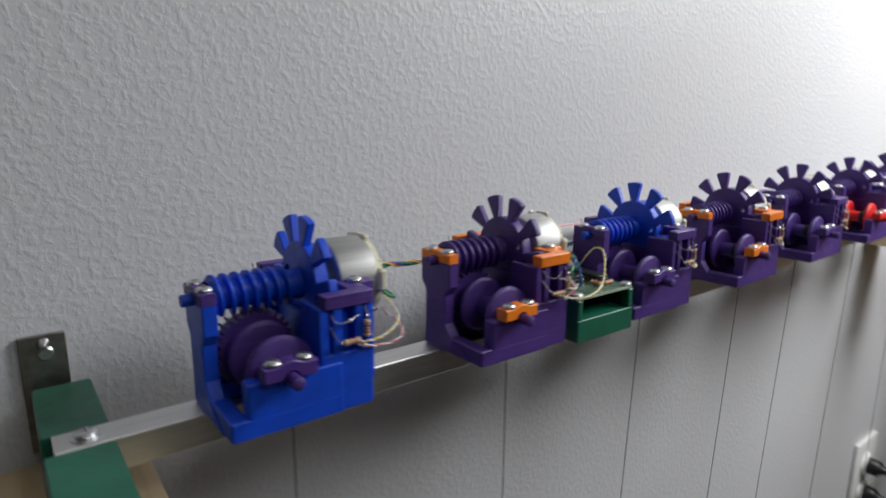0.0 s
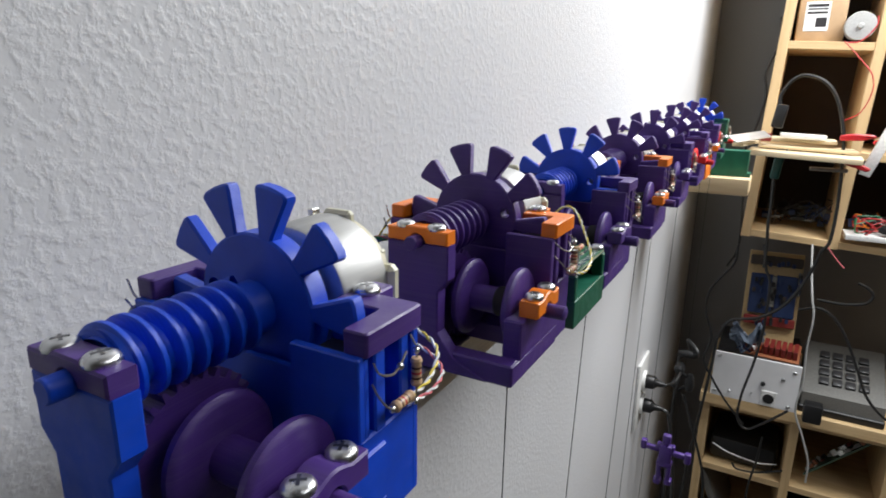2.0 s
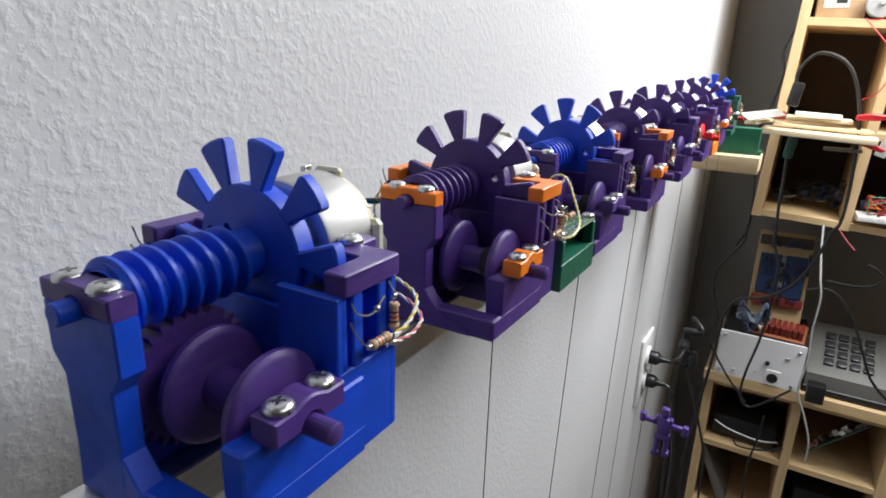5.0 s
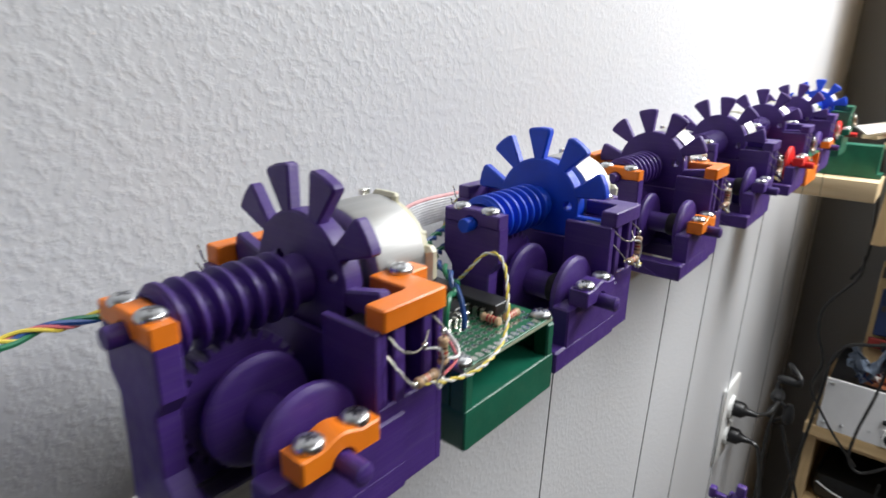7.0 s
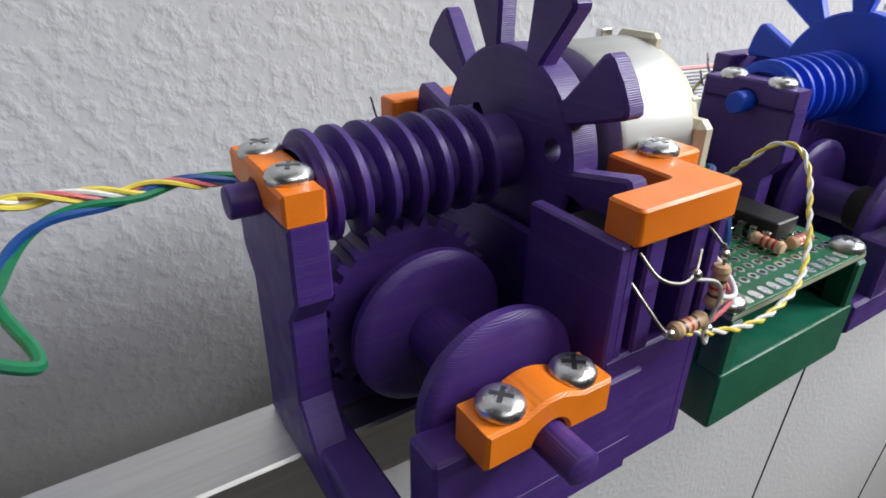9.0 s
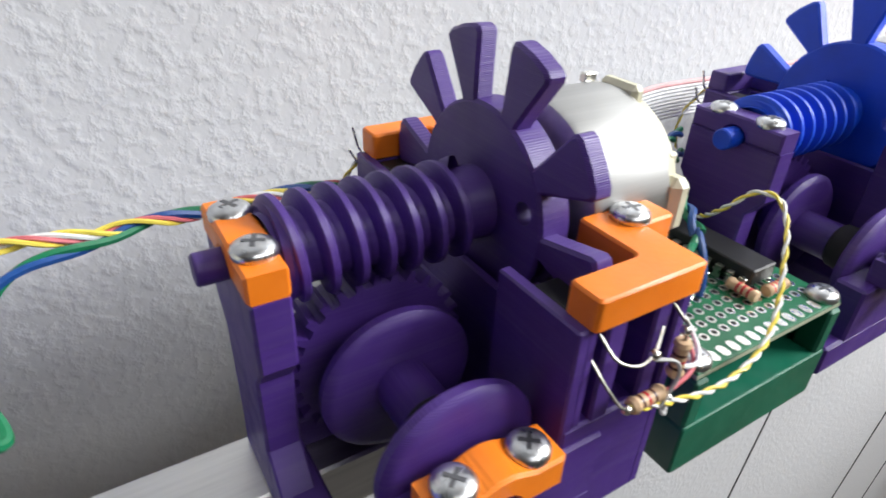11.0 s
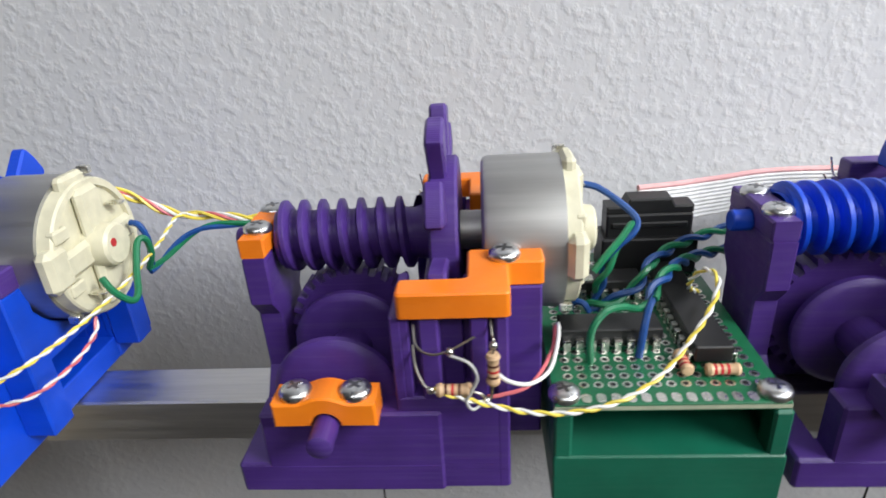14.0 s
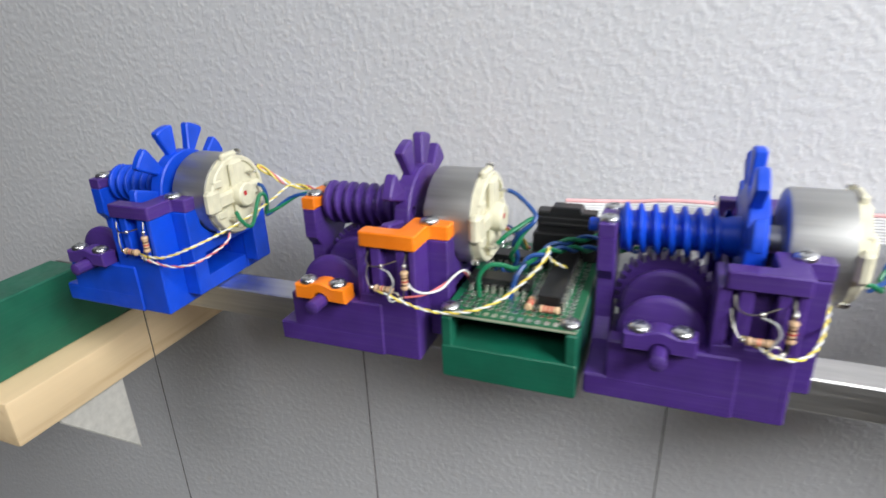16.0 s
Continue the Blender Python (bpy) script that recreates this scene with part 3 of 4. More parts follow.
# box header with the ribbon plug in it
bm = bmesh.new()
box(bm, 60.5, 82.6, 48.0, 57.2, -5.3, 4.0, 0.4)
header = part("header", bm, BLACK, board, "black box header")
bm = bmesh.new()
box(bm, 61.6, 81.4, 49.6, 55.8, 3.0, 9.6, 0.5)
box(bm, 62.8, 80.2, 49.2, 56.2, 6.2, 7.6, 0.3)
prism(bm, [(61.6, 9.5), (81.4, 9.5), (81.4, 11.4), (77.2, 11.4), (76.2, 13.2), (66.8, 13.2), (65.8, 11.4), (61.6, 11.4)], 1, 49.8, 55.6, 0.4)
part("ribbon_plug", bm, BLACK, header)

# flat ribbon cable running on behind the winches
ribbon = thing("ribbon_cable", (0, 0, Z0), "flat grey ribbon cable with one red edge", "cable")
way = curve_points([(70, 56.5, 9.0), (80, 60, 8.4), (92, 66, 7.4), (110, 70, 7.6), (150, 73, 6.0), (210, 72, 8.0), (270, 73, 6.2), (330, 72, 7.4), (420, 72, 6.0), (560, 70, 6.5)], 6)
GREY = plain("ribbon_grey", (0.80, 0.80, 0.79), 0.6)
ROSE = plain("ribbon_red_edge", (0.80, 0.42, 0.42), 0.55)
for k in range(10):
    bm = bmesh.new()
    tube(bm, [p + Vector((0, 0, 4.6 - 1.02 * k)) for p in way], 0.70, 8)
    part("ribbon_core", bm, ROSE if k == 0 else GREY, ribbon, "red edge conductor" if k == 0 else "")


def twisted(name, label, pts, mats, off, r, pitch, category="wire"):
    w = thing(name, (0, 0, Z0), label, category)
    for k, m in enumerate(mats):
        bm = bmesh.new()
        tube(bm, strand(pts, off, 2 * math.pi * k / len(mats), pitch, 12), r, 6)
        part("strand", bm, WIRE[m], w)
    return w


def single(name, label, pts, mat, r, at=(0, 0, Z0)):
    bm = bmesh.new()
    tube(bm, curve_points(pts, 9), r, 8)
    ob = part(name, bm, WIRE[mat])
    ob.location = at
    return tagged(ob, label, "wire")


# wires of the second winch and the board
twisted("twisted_pair", "yellow and white twisted pair looping over the circuit board",
        [(24.0, -2.6, 1.2), (27.5, -3.0, 0.2), (33, -2.6, -2.0), (40, -3.0, -3.4), (47, -2.8, -3.6), (55, -1.6, -2.2), (62, 1.5, 0.6), (67.5, 5.5, 5.0), (71.5, 9, 9.2), (73.2, 12.5, 12.2), (72.4, 16.5, 12.0), (71.4, 20, 8.0), (73, 24, 4.0), (76, 28, 1.0)],
        ("yellow", "white"), 0.27, 0.29, 6.0)
single("lead_wire", "thin white wire from the gate to the board", [(34.2, -0.2, 2.8), (36.5, -1.0, 1.4), (40, -0.6, 0.6), (43.6, 3, 0.8), (45.6, 9, 2.6), (46.4, 15, 2.0), (46.6, 19.5, -1), (46.8, 20.5, -5)], "white", 0.36)
single("lead_wire", "thin red wire from the gate to the board", [(32.8, -1.0, -1.6), (35, -1.4, -1.0), (40, 0.0, 0.0), (44.2, 7, 1.4), (45.8, 14, 2.0), (46.2, 19, -1.4), (46.6, 21, -5)], "pink", 0.36)
single("hookup_wire", "green wire arching over a chip", [(52.3, 13.2, -5.2), (52.0, 13.0, -1.5), (52.4, 13.2, 2.2), (54.8, 14.5, 4.9), (58.2, 16.6, 4.6), (61.8, 18.6, 3.0), (64.4, 19.8, 3.6)], "green", 0.75)
single("hookup_wire", "blue wire rising beside a chip", [(61.6, 14.6, -5.2), (62.0, 15.0, -2.5), (62.8, 16.6, 1.2), (64.0, 18.8, 3.4), (65.2, 20.6, 4.4)], "blue", 0.75)
twisted("twisted_pair", "green and blue twisted pair rising behind a chip", [(64.6, 20.0, 4.0), (66.0, 22.6, 5.2), (71.3, 30, 5.5), (80.1, 42, 2.2), (92.5, 50, 0.2), (106, 56, -1)], ("green", "blue"), 0.75, 0.72, 12)
twisted("twisted_pair", "green and blue twisted pair leading to the next winch", [(54.5, 32.5, -4.6), (60, 31, -2.2), (65.4, 32.5, 0.8), (68.6, 36, 3.8), (77.3, 44, 4.6), (91.9, 52, 4.8), (106, 58, 4)], ("green", "blue"), 0.75, 0.72, 12)
single("hookup_wire", "green wire soldered to a motor terminal", [(54.4, 25, 7.8), (57, 26.5, 10.5), (60.5, 30, 12.6), (63.2, 33.6, 14.0), (63.6, 35, 12.4), (60.6, 33.6, 8.6), (58.8, 32, 4.5), (56.8, 33.6, 0.5), (57.6, 38, -5.2)], "green", 0.75)
single("hookup_wire", "blue wire soldered to a motor terminal", [(54, 38.5, 21.4), (57, 38, 20.6), (61.5, 36.5, 17.6), (64.4, 34.6, 14.8), (63.6, 32.8, 12.6), (60, 32, 9.5), (57.6, 33.4, 5), (58.6, 35, 0), (56.8, 36, -5.2)], "blue", 0.75)
single("hookup_wire", "short blue jumper wire", [(51.4, 33.5, -5.2), (52.2, 33.2, -3.6), (54, 32, -3.5), (55.2, 31.3, -5.2)], "blue", 0.7)

# loom between the first and the second winch
FAR_END = [(-12, 63, 6.6), (0, 65, 6), (14, 66, 5), (30, 66, 3), (44, 62, 0), (52, 58, -1), (58, 52, -4.5)]
BUN = [(-57, 54, 19.5), (-50.5, 57, 13.6), (-44.4, 58.4, 10.8), (-36, 58.2, 9.8), (-28, 58.8, 9.0), (-20, 60.5, 7.9)] + FAR_END
BUN_THICK = [(-46, 40.5, 3.6), (-43, 47.5, 5.8), (-38, 52.5, 7.6), (-31, 56, 8.6), (-24, 58.8, 8.4), (-18, 61, 7.6)] + FAR_END
loom = thing("wire_loom", (0, 0, Z0), "twisted loom of green, blue, yellow, white and red wires", "wires")
for k, (m, r) in enumerate((("green", 0.70), ("blue", 0.70), ("yellow", 0.42), ("white", 0.42), ("pink", 0.40), ("yellow", 0.42))):
    bm = bmesh.new()
    tube(bm, strand(BUN_THICK if k < 2 else BUN, 0.85, 2 * math.pi * k / 6, 23 if k < 2 else 17, 12), r, 6)
    part("strand", bm, WIRE[m], loom)


def motor_leads(x):
    """Loose ends that leave a winch's motor and light gate for the loom behind the next one."""
    def P(q):
        return [(a + x, b, c) for a, b, c in q]
    single("hookup_wire", "thick green wire bent down from a motor terminal", P([(53.6, 25, 9.6), (56.2, 24, 6.8), (59.6, 23.6, 5.0), (59.8, 26, 5.4), (57.6, 31, 8.2), (56.4, 36, 12.8), (57.2, 38, 12.6), (56.8, 39.4, 8.6), (54.8, 40.4, 4.6), (54.2, 41.6, 3.8)]), "green", 0.75)
    single("hookup_wire", "thick blue wire from a motor terminal", P([(53.4, 40.0, 16.0), (55.4, 40.0, 15.2), (56.4, 40.2, 11.4), (55.2, 41.0, 5.6), (54.6, 42.0, 4.2)]), "blue", 0.75)
    twisted("twisted_pair", "yellow and white twisted pair from the light gate", P([(24.6, -0.5, 1.0), (28, 0.0, 0.0), (34, 0.2, -0.8), (41, 0.6, -0.2), (49, 4, 2.6), (53.6, 15, 4.6), (56.4, 29, 7.0), (56.8, 43, 9.2), (55.8, 56, 10.9), (60, 58.4, 10.4)]), ("yellow", "white"), 0.27, 0.29, 6.0)
    twisted("twisted_pair", "red and white twisted pair from the light gate", P([(30.6, -0.3, -1.0), (35, 0.1, -2.6), (43, 0.6, -3.6), (50, 3, -2.8), (53.6, 10, -1.0), (53.4, 18, 0.4), (52.6, 21, 2.6)]), ("pink", "white"), 0.26, 0.28, 6.5)


motor_leads(-100)

for x in (100, 200, 300, 400, 500):
    twisted("twisted_pair", "yellow and white twisted pair from the light gate",
            [(x + 23.6, -1.4, 1.2), (x + 26.5, -2.4, 0.2), (x + 31, -2.8, -2.0), (x + 36.5, -1.6, -2.6), (x + 41, 4, -1.4), (x + 44.6, 16, 1.5), (x + 48, 32, 2.5), (x + 58, 52, 0)], ("yellow", "white"), 0.27, 0.29, 6.0)
    twisted("twisted_pair", "green and blue twisted pair behind the motor",
            [(x + 54, 25, 6.5), (x + 58, 29, 5), (x + 62, 38, 8), (x + 72, 46, 9), (x + 90, 54, 7)], ("green", "blue"), 0.75, 0.7, 11)


def back_leads(x):
    """Bare leads and a loose twisted wire at the rear light gate."""
    e = thing("gate_wiring", (0, 0, Z0), "bare leads with a yellow and white twisted wire", "wires")
    for k, m in enumerate(("yellow", "white")):
        bm = bmesh.new()
        tube(bm, strand([(x + 22, 63, 13), (x + 18, 65, 9), (x + 15, 66, 3), (x + 17, 66, -5), (x + 24, 66, -9)], 0.26, k * math.pi, 6.0), 0.28, 6)
        part("strand", bm, WIRE[m], e)
    for q in ([(x + 21, 60, 11), (x + 18.5, 63, 12.5), (x + 17.4, 64, 17)], [(x + 25, 60, 9), (x + 20, 64.4, 8), (x + 16.8, 64.6, 12.5)]):
        bm = bmesh.new()
        tube(bm, curve_points(q, 6), 0.3, 5)
        part("lead", bm, TIN, e)


for x in (-100, 0, 100, 200, 300):
    back_leads(x)


# ---- beams, end brackets ----
IRON = plain("dull_steel", (0.32, 0.30, 0.27), 0.42, 1.0, 200, 0.25)
GUSSET = plain("gusset_paint", (0.52, 0.51, 0.47), 0.5)


def end_support(x0, screw_x, braced):
    top = RAIL_Z + rise(x0)
    bm = bmesh.new()
    box(bm, x0 - 22, x0 + 35, -29, 91.6, top - 54, top - 33.2, 1.2, 2)
    beam = part("beam", bm, PINE)
    beam.location = (0, 0, Z0)
    tagged(beam, "short pale pine board reaching out from the wall", "beam")
    br = thing("end_bracket", (0, 0, Z0), "green printed bracket holding the end of the rail", "bracket", "rail end brackets")
    bm = bmesh.new()
    prism(bm, [(-28, top - 33), (-28, top - 28), (-24, top - 28), (-24, top - 0.3), (27.0, top - 0.3), (27.0, top - 11.9), (40.9, top - 11.9), (40.9, top - 0.3), (84, top - 0.3), (84, top - 28), (89, top - 28), (89, top - 33)], 0, x0, x0 + 19.5, 0.6)
    part("saddle", bm, GREEN, br)
    screw(br, screw_x, 34, RAIL_Z + rise(screw_x) + 0.5, 3.6)
    strap = thing("wall_strap", (0, 0, Z0), "dull steel strap with a keyhole and a screw", "bracket")
    bm = bmesh.new()
    box(bm, x0 - 2, x0 + 13.4, 89.6, 91.7, top - 28, top + 18.5, 0.4)
    part("plate", bm, IRON, strap)
    bm = bmesh.new()
    lathe(bm, [(88.9, 2.2), (89.7, 3.0), (89.75, 1.4)], 1, (x0 + 6.5, 0, top + 11), 20)
    lathe(bm, [(86.2, 0.4), (87.6, 1.5), (88.8, 1.9), (89.6, 2.4)], 1, (x0 + 6.0, 0, top + 15), 16)
    part("screw", bm, STEEL, strap)
    if braced:
        bm = bmesh.new()
        prism(bm, [(24, top - 54.3), (-10, top - 54.3), (-9, top - 58), (24, top - 97)], 0, x0 + 27, x0 + 31, 0.6)
        g = part("gusset", bm, GUSSET)
        g.location = (0, 0, Z0)
        tagged(g, "thin pale triangular gusset under the beam", "gusset")


end_support(-161, -149, True)
end_support(692, 700, False)


# ---- wall outlet, plugs, hanging figure ----
IVORY = plain("white_plate", (0.82, 0.82, 0.80), 0.35)
outlet = thing("wall_outlet", (0, 0, Z0), "white wall outlet plate with two black plugs in it", "outlet")
bm = bmesh.new()
box(bm, 750, 822, 86.5, 91.8, -482, -364, 2.0, 2)
part("plate", bm, IVORY, outlet)
for z in (-403, -446):
    bm = bmesh.new()
    lathe(bm, [(82, 16.5), (87, 17.5)], 1, (786, 0, z), 28)
    part("socket_face", bm, IVORY, outlet)
    bm = bmesh.new()
    lathe(bm, [(50, 3), (55, 3.8), (64, 5.5), (68, 9.5), (70, 11), (82.5, 11.5)], 1, (786, 0, z), 18)
    part("plug", bm, BLACK, outlet, "black moulded mains plug")
adapter = thing("cable_knot", (0, 0, Z0), "black knot of plugs and cable beside the outlet", "cables")
for k, (x, y, z, r) in enumerate(((850, 40, -395, 9), (858, 30, -372, 7), (846, 22, -418, 8), (862, 46, -430, 6))):
    bm = bmesh.new()
    lathe(bm, [(-16, r * 0.4), (-13, r * 0.8), (-4, r), (6, r * 0.85), (16, r * 0.5)], k % 3, (x, y, z), 12)
    part("plug", bm, BLACK, adapter)
bm = bmesh.new()
tube(bm, curve_points([(850, 40, -440), (862, 20, -420), (840, 34, -400), (866, 44, -384), (852, 16, -366), (870, 34, -352), (884, 30, -372)], 8), 3.0, 8)
part("lead", bm, BLACK, adapter)

bm = bmesh.new()
FX, FY, FZ = 510.3, 11.3, -354.0
for y0, y1, x0, x1, z0, z1 in ((-7, 7, -5, 5, -14, 12), (-4.5, 4.5, -4, 4, 14, 25), (-22, -6, -3, 3, 0, 6), (6, 22, -3, 3, 1, 7), (-8, -2.5, -3, 3, -34, -13), (2.5, 8, -3, 3, -36, -13), (-28, -21, -4, 4, -5, 8), (21, 28, -4, 4, 0, 12), (-10, -2, -3, 7, -40, -33), (2, 10, -3, 7, -42, -35), (-10, -6, -4, 4, 6, 13), (6, 10, -4, 4, 6, 13), (-8.5, 8.5, -5.5, 5.5, -16, -9)):
    box(bm, FX + x0, FX + x1, FY + y0, FY + y1, FZ + z0, FZ + z1, 1.8, 2)
lathe(bm, [(11, 2.4), (15, 2.4)], 2, (FX, FY, FZ), 12)
tagged(part("hanging_figure", bm, PURPLE), "small jointed purple plastic figure hanging on a string", "figure").location = (0, 0, Z0)


# ---- shelves at the far end ----
SHELF = timber("shelf_pine", (0.66, 0.47, 0.25), (0.55, 0.37, 0.18), 2)
SHELF_Y = timber("shelf_pine_level", (0.66, 0.47, 0.25), (0.55, 0.37, 0.18), 1)
NEAR_BLACK = plain("near_black_brown", (0.055, 0.042, 0.034), 0.7, 0, 20)
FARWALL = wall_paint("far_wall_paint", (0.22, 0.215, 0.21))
TAUPE = wall_paint("unseen_wall_taupe", (0.26, 0.24, 0.215))


def shelving(name, label, x0, x1, y0, cols, width, z0, levels, post, tilt):
    """Open cubby unit: its front at x0, its near side at y0, going towards -y."""
    e = thing(name, (x0 * MM, y0 * MM, Z0), label, "shelf")
    e.rotation_euler = (radians(tilt), 0, 0)
    d, top = x1 - x0, levels[-1]
    for k in range(cols + 1):
        bm = bmesh.new()
        box(bm, 0, d, -k * width - post, -k * width, z0, top, 0.8)
        part("upright", bm, SHELF, e)
    for z in levels:
        for k in range(cols):
            bm = bmesh.new()
            box(bm, 1.0, d - 1, -(k + 1) * width, -k * width - post, z - post * 0.8, z, 0.6)
            part("shelf_board", bm, SHELF_Y, e)
    # near-black sheet: the shade deep in the cubbies is put into its colour
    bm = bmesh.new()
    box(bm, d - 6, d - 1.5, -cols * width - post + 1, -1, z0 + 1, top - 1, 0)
    part("shade_back", bm, NEAR_BLACK, e)
    return e


shelving("wall_shelf", "pine cubby shelf crowded with electronics", 1000, 1240, -24, 4, 131, -190, [-176, -29, 136, 300, 464, 628], 15, 2.4)
shelving("floor_shelf", "pine cubby cabinet with a worktop", 1000, 1280, 8, 4, 150, -1440, [-1300, -1100, -950, -800, -650, -516], 15, 0)
bm = bmesh.new()
box(bm, 985, 1282, -640, 12, -515, -495, 1.0)
tagged(part("worktop", bm, SHELF_Y), "pale pine worktop on the cubby cabinet", "worktop").location = (0, 0, Z0)
WZ = -495


def block(name, label, cat, mat, dims, at=(0, 0, 0), rot=(0, 0, 0), bev=1.0):
    bm = bmesh.new()
    x, y, z = dims
    box(bm, -x / 2, x / 2, -y / 2, y / 2, 0, z, bev, 2)
    ob = part(name, bm, mat)
    ob.matrix_world = pose(at[0] * MM, at[1] * MM, Z0 + at[2] * MM, *rot)
    return tagged(ob, label, cat)


WHITE_MET = plain("white_panel", (0.84, 0.84, 0.85), 0.4, 0, 40, 0.04, 0.02)
GREYCASE = plain("grey_case", (0.17, 0.167, 0.155), 0.5)
KEYCAP = plain("dark_keys", (0.03, 0.03, 0.032), 0.4)
CARD = plain("cardboard", (0.45, 0.30, 0.17), 0.8, 0, 60)
TAN = plain("tan_board", (0.50, 0.36, 0.18), 0.6)
COPPER = plain("copper_orange", (0.36, 0.13, 0.06), 0.45)
REDP = plain("red_board", (0.20, 0.018, 0.014), 0.5)
BLUEW = plain("blue_boards", (0.010, 0.026, 0.09), 0.5)
PALEWOOD = timber("pale_offcut", (0.68, 0.56, 0.37), (0.54, 0.40, 0.23), 1)

inst = thing("instrument_box", (0.985, -0.074, Z0 + WZ * MM), "white-fronted instrument box with knobs and screws", "instrument")
bm = bmesh.new()
box(bm, 4, 150, -68, 68, 0, 86, 1.5)
part("case", bm, BLACK, inst)
bm = bmesh.new()
box(bm, 0, 4, -70, 70, 0, 88, 0.8)
part("front_panel", bm, WHITE_MET, inst)
for y, z, r in ((62, 80, 3.4), (62, 10, 3.4), (-60, 74, 3.4), (-58, 8, 3.4), (38, 14, 2.8), (-14, 42, 4.2), (-44, 58, 3.4), (2, 20, 1.6)):
    bm = bmesh.new()
    lathe(bm, [(-5 if r > 4 else -2.5, r * 0.7), (-1.6, r), (0.2, r)], 0, (0, y, z), 14)
    part("knob", bm, STEEL if r < 4 else BLACK, inst)
bm = bmesh.new()
box(bm, -2, 0.5, -38, -14, 2, 30, 0.5)
jack = part("power_socket", bm, IVORY, inst, "pale socket with a round dial")
bm = bmesh.new()
lathe(bm, [(-3.4, 4), (-3.0, 9), (-1.5, 9)], 0, (0, -26, 16), 20)
part("dial", bm, BLACK, jack)

pad = thing("keypad_console", (1.0, -0.212, Z0 + WZ * MM), "grey sloping console with a sixteen-key pad", "keypad")
bm = bmesh.new()
prism(bm, [(0, 0), (0, 38), (110, 92), (118, 92), (118, 0)], 1, -62, 62, 1.0)
ob = part("case", bm, GREYCASE, pad)
bm = bmesh.new()
box(bm, -4, 40, -64, 64, 0, 14, 2)
part("base", bm, BLACK, pad)
sl = math.atan2(54, 110)
for i in range(4):
    for j in range(4):
        bm = bmesh.new()
        a = 28 + 19 * i
        box(bm, -7.2, 7.2, -7.6, 7.6, -1, 5, 1.2, 2)
        k = part("key", bm, KEYCAP, pad)
        k.matrix_local = pose(a * MM, (30 - 20 * j) * MM, (38 + a * 54 / 110 + 0.5) * MM, 0, -math.degrees(sl), 0)
bm = bmesh.new()
box(bm, 0, 24, -14, 14, 0, 34, 3, 2)
w = part("wall_wart", bm, BLACK)
w.location = (0.955, -0.168, Z0 - 0.4945)
tagged(w, "small black power brick standing on the worktop", "adapter")

rig = thing("prototype_board", (1.045, -0.082, Z0 - 0.402), "tan prototype board with blue modules leaning at the wall", "circuit board")
rig.rotation_euler = (0, radians(14), radians(4))
bm = bmesh.new()
box(bm, 0, 4, -45, 45, 0, 175, 1)
part("panel", bm, TAN, rig)
for y, z, w, hh, m in ((20, 96, 36, 74, BLUEW), (-21, 94, 34, 78, BLUEW), (0, 96, 9, 70, GREYCASE), (0, 158, 86, 18, NEAR_BLACK), (-41, 120, 5, 44, GREYCASE), (0, 46, 84, 16, REDP)):
    bm = bmesh.new()
    box(bm, -12, 1, y - w / 2, y + w / 2, z - hh / 2, z + hh / 2, 1.5)
    mod = part("module", bm, m, rig)
    for q in range(9):
        bm = bmesh.new()
        yy = y + (random.random() - 0.5) * w * 0.7
        zz = z + (random.random() - 0.5) * hh * 0.8
        box(bm, -18, -11, yy - 2.5, yy + 2.5, zz - 4, zz + 4, 0.5)
        part("component", bm, random.choice((BLACK, BLACK, NEAR_BLACK, BLUEW)), mod)
relay = thing("relay_strip", (1.03, -0.10, Z0 - 0.404), "red board with a row of dark relays and orange parts", "circuit board")
relay.rotation_euler = (0, radians(-12), radians(-4))
bm = bmesh.new()
box(bm, -30, 30, -40, 52, 0, 3, 0.5)
part("panel", bm, COPPER, relay)
for k in range(8):
    bm = bmesh.new()
    box(bm, -22, 8, -36 + 9.5 * k, -29 + 9.5 * k, 3, 20, 0.6)
    part("relay", bm, REDP, relay)
for k in range(16):
    bm = bmesh.new()
    y, x = 28 + random.random() * 24, -30 + random.random() * 40
    tube(bm, curve_points([(x, y, 4), (x - 6, y + random.uniform(-12, 12), 16), (x + random.uniform(-14, 6), y + random.uniform(-16, 16), 22), (x - 12, y + random.uniform(-16, 16), 8)], 5), 1.6, 5)
    part("loose_lead", bm, random.choice((WIRE["orange"], COPPER, BLUEW, WIRE["white"])), relay)

rnd = random.Random(8)
bm = bmesh.new()
n = 9
g = [[bm.verts.new(Vector((rnd.uniform(-9, 9) + 6 * math.sin(i), -26 + 6.5 * i + rnd.uniform(-2, 2), 8 + 5 * j + 10 * math.sin(1.1 * i) + rnd.uniform(-4, 4))) * MM) for j in range(n)] for i in range(n)]
for i in range(n - 1):
    for j in range(n - 1):
        bm.faces.new((g[i][j], g[i + 1][j], g[i + 1][j + 1], g[i][j + 1]))
foil = part("crumpled_foil", bm, plain("blue_grey_film", (0.16, 0.20, 0.27), 0.35), smooth=0)
sm = foil.modifiers.new("thick", "SOLIDIFY")
sm.thickness = 0.0008
foil.matrix_world = pose(1.012, -0.050, Z0 - 0.404, 0, -20, 10)
tagged(foil, "crumpled blue-grey plastic film beside the red board", "film")

